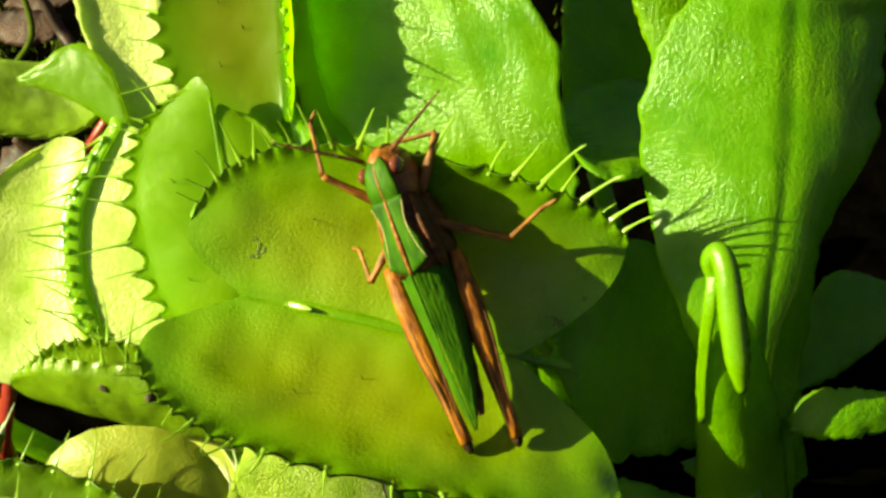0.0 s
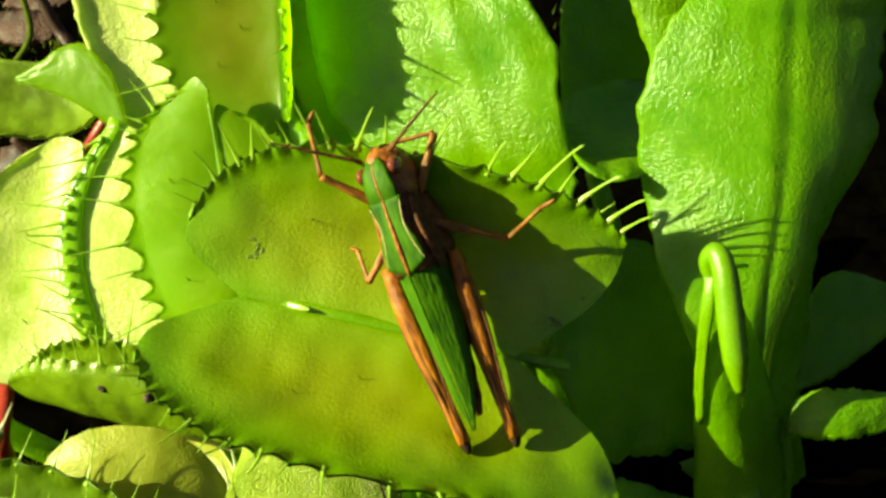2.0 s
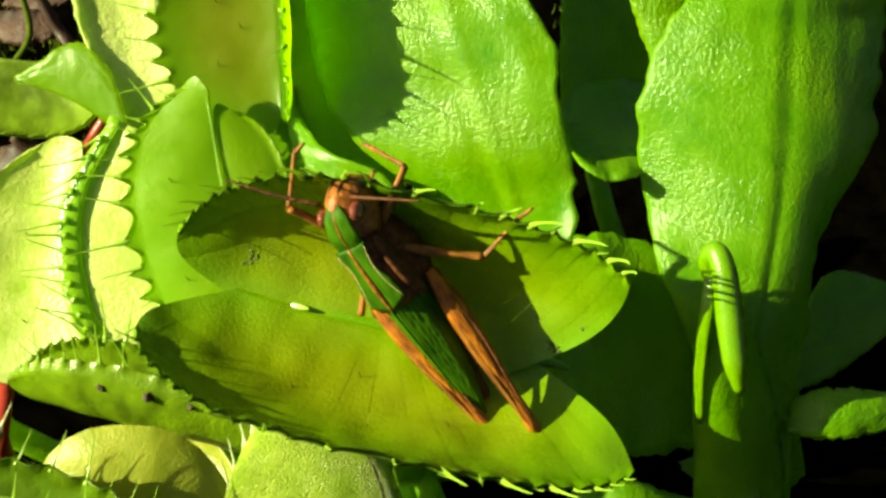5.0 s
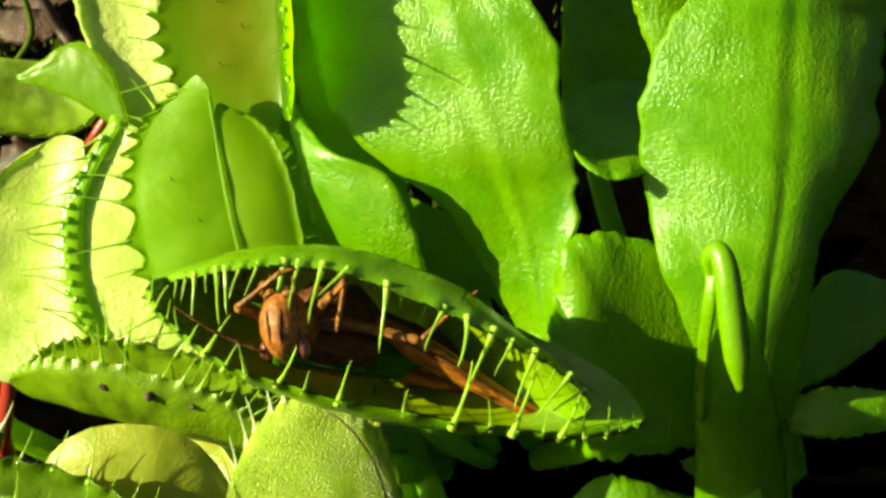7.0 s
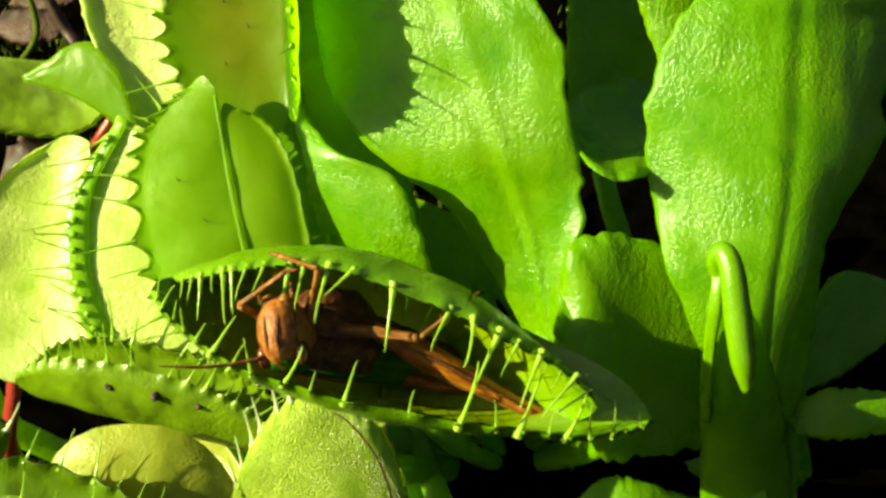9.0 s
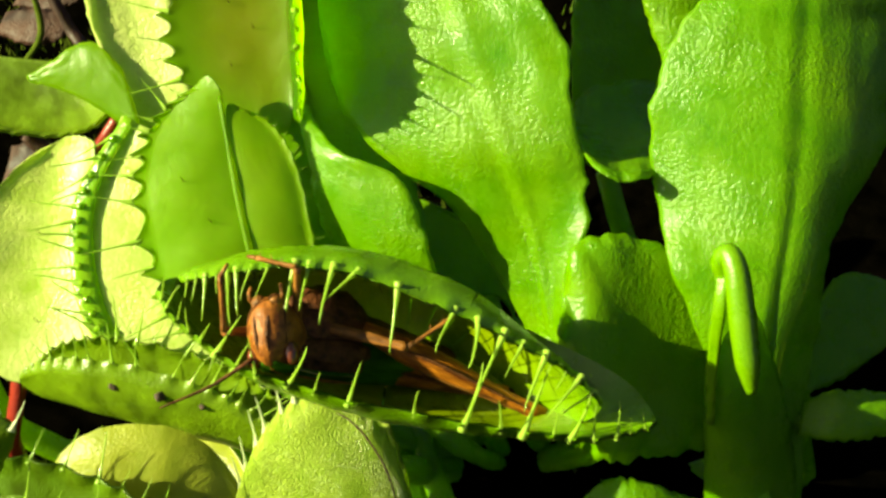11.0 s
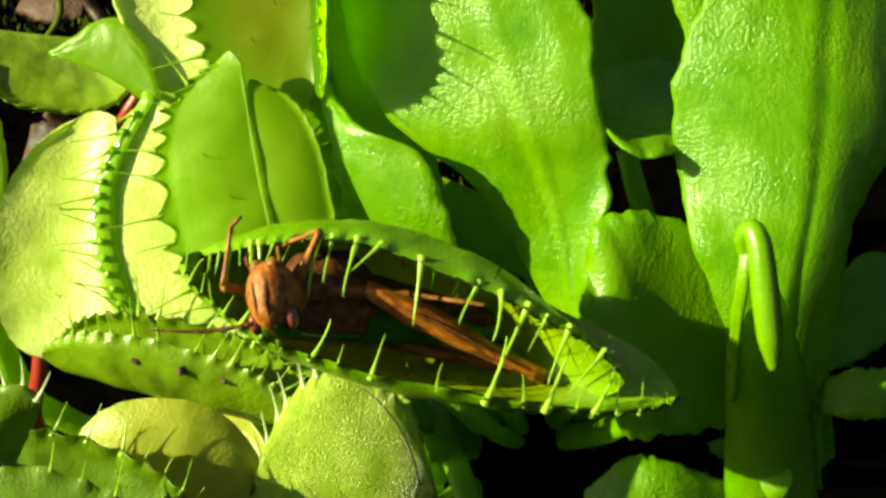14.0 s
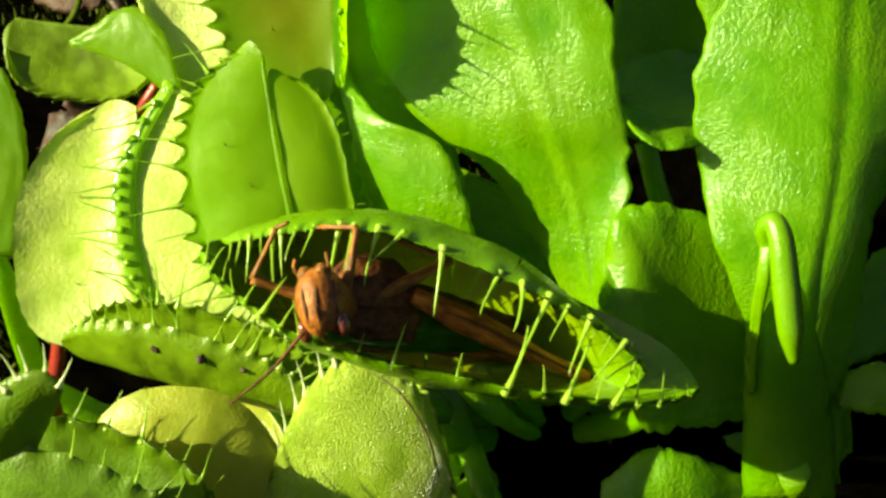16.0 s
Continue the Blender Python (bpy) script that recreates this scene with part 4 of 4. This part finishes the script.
for y in (-1, 1):
    part("side_ridge", tube([mm(4.6, 1.14 * y, 1.78), mm(3.2, 0.88 * y, 1.86), mm(1.8, 1.05 * y, 1.92), mm(0.5, 1.42 * y, 1.88)], [0.05 * MM, 0.07 * MM, 0.07 * MM, 0.05 * MM], 6), CREAM, hopper, "", SIT)
    # right flank takes the browner cuticle: its shade is put into the colour
    part("cheek", tube([mm(4.7, 1.4 * y, 0.5), mm(3, 1.45 * y, 0.5), mm(1, 1.7 * y, 0.5), mm(-0.5, 1.7 * y, 0.3)], [0.5 * MM, 0.8 * MM, 0.85 * MM, 0.4 * MM], 10, flat=0.35, side_hint=(0, 1, 0)), ORANGE if y > 0 else BROWN, hopper, "", SIT)
head = hopper_part("head", lofted([(4.4, 1.4, 1.6, 0.0), (5.2, 1.62, 1.95, -0.3), (6.2, 1.68, 2.25, -0.55), (7.0, 1.52, 2.2, -0.62), (7.6, 1.25, 1.95, -0.58), (8.05, 0.85, 1.45, -0.5), (8.3, 0.35, 0.7, -0.3)], 24, 0.6), FACE, "russet head with a slanted face")
part("crown_stripe", tube([mm(4.5, 0, 1.52), mm(5.6, 0, 1.66), mm(6.8, 0, 1.5), mm(7.6, 0, 1.15)], [1.05 * MM, 1.15 * MM, 0.95 * MM, 0.5 * MM], 12, flat=0.24), GREEN, head, "green crown of the head", SIT)
part("crown_line", tube([mm(4.6, 0, 1.74), mm(5.7, 0, 1.9), mm(6.8, 0, 1.7), mm(7.6, 0, 1.26)], [0.07 * MM, 0.09 * MM, 0.08 * MM, 0.05 * MM], 6), FACE, head, "", SIT)
for y in (-1, 1):
    part("eye", ball(mm(6.75, 1.22 * y, 0.75), (0.62 * MM, 0.45 * MM, 0.78 * MM)), EYE, head, "dark glossy compound eye", SIT)
    part("face_ridge", tube([mm(7.95, 0.32 * y, 0.7), mm(8.28, 0.34 * y, -0.2), mm(8.05, 0.42 * y, -1.4), mm(7.45, 0.5 * y, -2.4)], [0.1 * MM, 0.14 * MM, 0.14 * MM, 0.1 * MM], 7), BROWN, head, "", SIT)
    part("cheek_stripe", tube([mm(7.35, 1.2 * y, 0.2), mm(7.45, 1.2 * y, -0.8), mm(7.2, 1.15 * y, -1.7), mm(6.8, 1.0 * y, -2.4)], [0.06 * MM, 0.12 * MM, 0.12 * MM, 0.07 * MM], 7), BROWN, head, "", SIT)
    part("jaw", ball(mm(6.9, 0.55 * y, -2.45), (0.6 * MM, 0.5 * MM, 0.55 * MM)), LEG, head, "", SIT)
    part("palp", tube([mm(6.7, 0.9 * y, -2.4), mm(7.2, 1.1 * y, -2.9), mm(7.0, 1.0 * y, -3.5)], [0.14 * MM, 0.13 * MM, 0.12 * MM], 6), LEG, head, "", SIT)
part("abdomen", lofted([(0.5, 1.7, 2.0, -0.7)] + [(-0.4 - 0.9 * k, 1.65 - 0.115 * k - (0.07 if k % 2 else 0), 2.0 - 0.13 * k - (0.08 if k % 2 else 0), -0.75 + 0.05 * k) for k in range(11)] + [(-10.6, 0.2, 0.25, -0.1)], 18, 0.2), BROWN, hopper, "dark ringed abdomen", SIT)
part("thorax", lofted([(4.9, 1.1, 1.3, -1.0), (4.4, 1.5, 1.9, -1.2), (3.6, 1.62, 2.3, -1.5), (3.2, 1.7, 2.25, -1.5), (2.4, 1.85, 2.5, -1.6), (1.6, 1.8, 2.35, -1.5), (0.6, 1.85, 2.45, -1.5), (-0.4, 1.6, 2.0, -1.2), (-0.9, 1.3, 1.6, -1.0)], 20, 0.0), CHEST, hopper, "russet brown underside of the thorax", SIT)


def wing_bm(y):
    """A folded wing case: a roof-like top field that turns down into a steep side field, with raised veins."""
    def fn(s, t):
        x = 0.5 - 11.7 * s
        taper = max(0.02, 1 - s ** 1.7)
        roof, side = min(t, 0.6) / 0.6, max(0.0, t - 0.6) / 0.4
        yy = 1.3 * roof * taper ** 0.8 + 0.3 * side * taper
        zz = 2.05 - 0.6 * s - 1.05 * roof * taper - 1.5 * side * taper
        vein = 0.022 * (1 if int(t * 24) % 3 == 0 else 0) * taper + 0.025 * noise.noise(Vector((x * 3, t * 12, 0)))
        return mm(x, y * (0.04 + yy + vein), zz + 0.02 * y + vein)
    return slab(fn, 60, 24, 0.1 * MM)


for y in (-1, 1):
    part("wing", wing_bm(y), GREEN, hopper, "green folded wing case with fine veins", SIT)


def limb(name, hip, knee, radii, material, label=""):
    """An upper leg in its own frame, which points from hip to knee."""
    d = (knee - hip).normalized()
    z = Vector((0, 0, 1))
    z = (z - d * z.dot(d)).normalized()
    F = Matrix.Translation(hip) @ Matrix((d, z.cross(d), z)).transposed().to_4x4()
    n = (knee - hip).length
    bm = tube([Vector((n * k / 4, 0, 0)) for k in range(5)], [r * MM for r in radii], 10, 14, flat=1.25, side_hint=(0, 0, 1))
    return part(name, bm, material, hopper, label, SIT @ F), F, n


def shin(parent, knee, ankle, toe, radius, material, label=""):
    d = (ankle - knee).normalized()
    z = Vector((0, 0, 1)) if abs(d.z) < 0.9 else Vector((1, 0, 0))
    z = (z - d * z.dot(d)).normalized()
    F = Matrix.Translation(knee) @ Matrix((d, z.cross(d), z)).transposed().to_4x4()
    n = (ankle - knee).length
    bm = tube([Vector((n * k / 3, 0, 0)) for k in range(4)], [radius * MM * k for k in (1.2, 0.85, 0.8, 1.0)], 8, 9)
    foot = F.inverted() @ toe
    tube([Vector((n, 0, 0)), Vector((n, 0, 0)).lerp(foot, 0.5), foot], [radius * MM * 0.9, radius * MM * 0.8, radius * MM * 0.6], 7, 4, bm=bm)
    for k in range(5):
        x = n * (0.35 + 0.13 * k)
        tube([Vector((x, 0, 0)), Vector((x + 0.25 * MM, (1 if k % 2 else -1) * 0.3 * MM, -0.3 * MM))], [0.05 * MM, 0.015 * MM], 4, 1, bm=bm)
    return part("shin", bm, material, parent, label, SIT @ F), F


UNSIT = SIT.inverted()


def body_point(p):
    return UNSIT @ at(p)


legs = {}
for name, hip, knee, ankle, toe, mat in (
        ("fore_leg_left", (4.4, 1.35, -0.9), (-7.76, 4.87, 5), (-8.58, 8.39, 5), (-8.21, 9.21, 5), LEG), ("fore_leg_right", (4.6, -1.3, -1.0), (-0.30, 7.74, 5.2), (-2.90, 7.11, 4.8), (-3.51, 6.83, 4.6), LEG),
        ("mid_leg_left", (2.6, 1.5, -0.9), (-4.71, -2.16, 3.2), (-5.55, 0.04, 2), (-6.02, 0.12, 1.9), LEG), ("mid_leg_right", (2.4, -1.5, -1.0), (4.60, 0.80, 3.4), (6.68, 2.80, 5.6), (7.50, 3.28, 6.2), LEG)):
    h, (k, a, t) = mm(*hip), (body_point(p) for p in (knee, ankle, toe))
    o, F, n = limb("fore_leg" if "fore" in name else "middle_leg", h, k, (0.26, 0.34, 0.3, 0.23, 0.26), mat)
    s, G = shin(o, k, a, t, 0.17, mat)
    legs[name] = (o, F, s, G)
for name, hip, knee, mat in (("hind_leg_left", (0.6, 2.5, 0.0), (1.70, -12.63, 5.2), ORANGE), ("hind_leg_right", (0.2, -2.0, -1.1), (5.01, -12.31, 4.4), ORANGE)):
    h, k = mm(*hip), body_point(knee)
    o, F, n = limb("hind_leg", h, k, (0.42, 0.76, 0.66, 0.36, 0.44), mat, "long orange-brown jumping thigh")
    part("knee", ball(Vector((n, 0, 0)), (0.8 * MM, 0.36 * MM, 0.46 * MM)), DARK, o, "dark knee", SIT @ F)
    part("thigh_stripe", tube([Vector((n * 0.12, 0, 0.6 * MM)), Vector((n * 0.4, 0, 0.76 * MM)), Vector((n * 0.75, 0, 0.48 * MM)), Vector((n * 0.95, 0, 0.38 * MM))], [0.1 * MM, 0.2 * MM, 0.16 * MM, 0.08 * MM], 6), LEG, o, "", SIT @ F)
    for side in (-1, 1):
        part("thigh_groove", tube([Vector((n * 0.1, side * 0.42 * MM, 0.3 * MM)), Vector((n * 0.4, side * 0.74 * MM, 0.2 * MM)), Vector((n * 0.75, side * 0.44 * MM, 0.15 * MM)), Vector((n * 0.95, side * 0.34 * MM, 0.1 * MM))], [0.06 * MM, 0.13 * MM, 0.1 * MM, 0.05 * MM], 6), BROWN, o, "dark groove", SIT @ F)
    back = k.lerp(h, 0.9) + mm(0, 0, -1.0)
    s, G = shin(o, k + mm(0, 0, -0.2), back, back + mm(0.6, 0, -0.4), 0.18, FACE)
    legs[name] = (o, F, s, G)
antennae = []
for base, mid, tip in (((-5.02, 5.76, 5.5), (-7.80, 6.30, 6.5), (-10.86, 6.92, 7)), ((-3.47, 6.24, 5.5), (-1.78, 8.20, 6.8), (-0.04, 10.12, 8))):
    b, m, t = (body_point(p) for p in (base, mid, tip))
    d = (t - b).normalized()
    z = (Vector((0, 0, 1)) - d * d.z).normalized()
    F = Matrix.Translation(b) @ Matrix((d, z.cross(d), z)).transposed().to_4x4()
    inv = F.inverted()
    antennae.append((part("antenna", tube([inv @ b, inv @ m, inv @ t], [0.14 * MM, 0.12 * MM, 0.1 * MM, 0.05 * MM], 7, 14), BROWN, head, "ringed brown antenna", SIT @ F), F))


# ---- what moves ----
def smooth(x):
    x = min(max(x, 0.0), 1.0)
    return x * x * (3 - 2 * x)


def blend(a, b, f):
    return Matrix.LocRotScale(a.translation.lerp(b.translation, f), a.to_quaternion().slerp(b.to_quaternion(), f), None)


def aimed(F, origin, target):
    """The frame F turned the short way so that its x axis leaves origin towards target."""
    turn = F.to_3x3().col[0].rotation_difference((target - origin).normalized())
    return Matrix.Translation(origin) @ (turn.to_matrix() @ F.to_3x3()).to_4x4()


SNAP = (4.6, 5.6)


def snapped(first, later):
    """Rows that rest at first, pass over to the first of later during the snap, and go on."""
    a, b = SNAP
    rows = [(0, first), (a, first)]
    for k in range(1, 7):
        rows.append((a + (b - a) * k / 7, blend(first, later[0][1], smooth(k / 7))))
    return rows + later


def target_at(rows, t):
    """A place between timed places."""
    for (t0, p0), (t1, p1) in zip(rows, rows[1:]):
        if t <= t1:
            return at(Vector(p0).lerp(Vector(p1), min(max((t - t0) / (t1 - t0), 0), 1)))
    return at(rows[-1][1])


def folded(n, count, shape, cupped, f):
    """How segment n of a lobe has turned on its neighbours' borders, from the middle one outwards, when the lobe is cupped."""
    m = Matrix.Identity(4)
    middle = count // 2
    step = 1 if n > middle else -1
    for k in range(middle + step, n + step, step):
        border = (k if step > 0 else k + 1) / count
        low, high = lobe_point(border, 0, *shape), lobe_point(border, 1, *shape)
        wide = abs(lobe_point(min(1, (k + 1) / count), 0.7, *shape).x - lobe_point(k / count, 0.7, *shape).x) / MM
        angle = -step * 2 * cupped[step > 0] * wide / shape[0] * f * (1 + 0.5 * max(0, abs(k - middle) - 5) * (step == cupped[2]))
        m = m @ Matrix.Translation(low) @ Matrix.Rotation(angle, 4, high - low) @ Matrix.Translation(-low)
    return m


def bent(n, count, shape, t, angle):
    """How the outer band of segment n turns inwards about its border with the band below."""
    a, b = lobe_point(n / count, t, *shape), lobe_point((n + 1) / count, t, *shape)
    return Matrix.Translation(a) @ Matrix.Rotation(radians(angle), 4, b - a) @ Matrix.Translation(-a)


def motions():
    home = PLACE[main.name].inverted()
    times = [0, 4.6, 4.75, 4.9, 5.05, 5.2, 5.4, 6.0, 16]
    for k, (lobe, teeth, shape) in enumerate(((upper, upper_teeth, upper_shape), (lower, lower_teeth, lower_shape))):
        flip = pose(0, 0, 0) if k == 0 else pose(0, 0, 0, 0, 0, 180)
        for n, row in enumerate(lobe):
            for r, o in enumerate(row):
                rows = []
                for t in times:
                    f = smooth((t - 4.6) / 0.9)
                    m = home @ FR @ flip @ pose(0, LIFT[k] * MM * f, 0, OPEN[k] + (SHUT[k] - OPEN[k]) * f) @ folded(n, len(lobe), shape, CUPPED[k], f)
                    for band in range(1, r + 1):
                        m = m @ bent(n, len(lobe), shape, BANDS[band], (CURLED[0] * (1.1 - 0.7 * n / len(lobe)) if k == 0 else CURLED[1]) * f)
                    rows.append((t, m))
                walk(o, rows)
        for o, base, tilt, twist, s in teeth:
            jitter = 40 * noise.noise(Vector((s * 40, k, 2)))
            sway = 80 * noise.noise(Vector((s * 55, k + 7, 4)))
            walk(o, [(t, base @ pose(0, 0, 0, tilt + (58 + jitter - tilt) * smooth((t - 4.6) / 1.2), 0, twist + sway * smooth((t - 4.6) / 1.2))) for t in times])
    # the insect: place of the head's middle, forward and dorsal way
    stages = [
        (5.6, (-9.76, -5.04, 9.6), (-0.8, 0.16, 0.56), (-0.05, -0.95, 0.3)), (6.5, (-10.05, -5.22, 9.6), (-0.8, 0.16, 0.56), (-0.05, -0.95, 0.3)),
        (7, (-10.26, -5.22, 9.6), (-0.8, 0.16, 0.56), (-0.05, -0.95, 0.3)), (7.25, (-10.39, -5.29, 9.6), (-0.8, 0.16, 0.56), (-0.05, -0.95, 0.3)),
        (7.5, (-10.53, -5.36, 9.6), (-0.8, 0.16, 0.56), (-0.05, -0.95, 0.3)), (8, (-10.82, -5.49, 9.6), (-0.8, 0.16, 0.56), (-0.05, -0.95, 0.3)),
        (8.5, (-10.81, -5.53, 9.6), (-0.8, 0.16, 0.56), (-0.05, -0.95, 0.3)), (9, (-10.79, -5.56, 9.6), (-0.8, 0.16, 0.56), (-0.05, -0.95, 0.3)),
        (11.5, (-11.98, -5.56, 9.6), (-0.8, 0.16, 0.56), (-0.05, -0.95, 0.3)), (12.5, (-12.75, -5.15, 9.6), (-0.86, 0.14, 0.48), (0, -0.95, 0.28)),
        (13, (-13.02, -5.15, 9.6), (-0.88, 0.08, 0.44), (0, -0.95, 0.28)), (13.5, (-13.09, -5.15, 9.6), (-0.87, 0.08, 0.45), (0, -0.95, 0.28)),
        (14, (-12.99, -5.08, 10.6), (-0.86, 0.08, 0.46), (0, -0.95, 0.28)), (14.5, (-12.81, -5.53, 10.2), (-0.8, 0.04, 0.55), (0, -0.95, 0.3)),
        (15, (-11.77, -6.80, 12.2), (-0.8, 0.1, 0.58), (0.02, -0.94, 0.33)), (15.5, (-11.35, -6.32, 12.2), (-0.8, 0.1, 0.58), (0.02, -0.94, 0.33)),
        (16, (-11.02, -6.05, 12.2), (-0.8, 0.1, 0.58), (0.02, -0.94, 0.33))]
    seats = [(t, axes(fwd, dorsal, spot) @ Matrix.Translation(mm(-6.3, 0, 0))) for t, spot, fwd, dorsal in stages]
    walk(hopper, snapped(SIT, seats))
    # the head turns its face outwards
    neck, outward = mm(4.6, 0, -0.2), along((-0.12, 0.05, 1))
    heads = []
    for t, m in seats:
        way = (m.inverted().to_3x3() @ outward).normalized()
        q = Matrix.Identity(3).to_quaternion().slerp(Vector((1, 0, 0)).rotation_difference(way), 0.8)
        heads.append((t, Matrix.Translation(neck) @ q.to_matrix().to_4x4() @ Matrix.Translation(-neck)))
    walk(head, snapped(Matrix.Identity(4), heads))
    # limbs: where knee and ankle reach for
    goals = {
        "hind_leg_right": ([(5.6, (7.3, -11.4, 6)), (11.5, (7.0, -11.2, 6)), (16, (6.8, -10.8, 6))], [(5.6, (-3.20, -6.81, 1)), (16, (-3.58, -7.58, 3))]),
        "hind_leg_left": ([(5.6, (2.86, -9.36, 4)), (16, (2.48, -9.36, 4))], [(5.6, (-5.13, -9.15, 2.5)), (16, (-5.52, -9.15, 2.5))]),
        "fore_leg_right": ([(5.6, (-3.89, -0.00, 12)), (6.5, (-3.89, -0.00, 12)), (7, (-5.37, -1.66, 12)), (7.5, (-6.85, 0.31, 12)), (8, (-6.57, 0.03, 12)), (8.5, (-6.80, -0.09, 12)), (9, (-7.38, 0.02, 12)), (11.5, (-9.54, 0.22, 12)), (12.5, (-9.32, 0.03, 12)), (13, (-11.52, 0.12, 12)), (13.5, (-8.34, -0.47, 12)), (14, (-9.16, -0.14, 12)), (14.5, (-9.43, -0.02, 12)), (15, (-10.20, -2.04, 12)), (15.5, (-8.52, -1.31, 12)), (16, (-8.29, -0.56, 12))],
                           [(5.6, (-4.67, 0.72, 11)), (6.5, (-4.32, 0.89, 11)), (7, (-6.14, -4.09, 11)), (7.5, (-8.97, -0.48, 11)), (8, (-5.91, 2.44, 11)), (8.5, (-9.16, -1.16, 11)), (9, (-8.92, -0.80, 11)), (11.5, (-11.31, -0.78, 11)), (12.5, (-10.64, -2.07, 11)), (13, (-11.88, 1.06, 11)), (13.5, (-9.85, -1.86, 11)), (14, (-10.48, -0.86, 11)), (14.5, (-10.70, -0.87, 11)), (15, (-11.09, -3.61, 11)), (15.5, (-9.72, -1.73, 11)), (16, (-9.89, -0.92, 11))]),
        "fore_leg_left": ([(5.6, (-12.16, -3.68, 11)), (9, (-12.50, -3.40, 11)), (11.5, (-13.88, -5.12, 11)), (13, (-14.22, -4.09, 11)), (14, (-14.22, -4.09, 11)), (15, (-13.88, -5.81, 11)), (16, (-14.05, -4.43, 11))],
                          [(5.6, (-8.95, -0.92, 12)), (9, (-8.78, -0.71, 12)), (11.5, (-14.30, -3.19, 12)), (13, (-13.86, -2.00, 12)), (14, (-14.88, -2.00, 12)), (15, (-14.03, -3.02, 12)), (16, (-13.35, -1.32, 12))]),
        "mid_leg_right": ([(5.6, (-2.23, -5.44, 9)), (9, (-2.69, -5.40, 9)), (11.5, (-4.68, -5.71, 9)), (12.5, (-5.08, -5.28, 9)), (13, (-5.37, -5.59, 9)), (13.5, (-5.73, -6.01, 9)), (14, (-5.76, -4.29, 9)), (14.5, (-5.90, -4.49, 9)), (15, (-4.18, -2.48, 9)), (15.5, (-3.34, -2.75, 9)), (16, (-2.66, -2.85, 9))],
                          [(5.6, (1.58, -3.32, 9)), (9, (1.12, -3.28, 9)), (11.5, (-1.36, -5.17, 9)), (12.5, (-1.55, -5.62, 9)), (13, (-1.21, -5.22, 9)), (13.5, (-1.14, -5.06, 9)), (14, (-1.77, -4.68, 9)), (14.5, (-0.99, -5.21, 9)), (15, (-5.64, -2.87, 10)), (15.5, (-6.43, -1.88, 9)), (16, (-6.17, -1.66, 9))]),
        "mid_leg_left": ([(5.6, (-5.41, -8.24, 4)), (16, (-5.41, -8.24, 4))], [(5.6, (-3.16, -5.98, 4)), (16, (-3.16, -5.98, 4))])}
    for name, (o, F, s, G) in legs.items():
        thighs, shins = [], []
        n = G.translation - F.translation
        for t, m in seats:
            inv = m.inverted()
            hip = F.translation
            f = aimed(F, hip, inv @ target_at(goals[name][0], t))
            knee = f @ (F.inverted() @ G.translation)
            g = aimed(f @ F.inverted() @ G, knee, inv @ target_at(goals[name][1], t))
            thighs.append((t, f))
            shins.append((t, f.inverted() @ g))
        walk(o, snapped(F, thighs))
        walk(s, snapped(F.inverted() @ G, shins))
    tips = [
        [(5.6, (-15.84, -1.97, 13)), (6.5, (-16.28, -2.31, 13)), (8, (-17.18, -4.31, 13)), (9, (-17.75, -6.99, 13)), (11.5, (-17.18, -9.33, 13)), (13, (-17.68, -7.15, 13)), (14, (-19.85, -6.48, 13)), (15, (-16.28, -12.82, 14)), (16, (-16.74, -12.66, 14))],
        [(5.6, (-5.5, -7.4, 6)), (16, (-6.5, -8.0, 6))]]
    for (o, F), rows in zip(antennae, tips):
        walk(o, snapped(F, [(t, aimed(F, F.translation, h.inverted() @ m.inverted() @ target_at(rows, t))) for (t, m), (_, h) in zip(seats, heads)]))


motions()
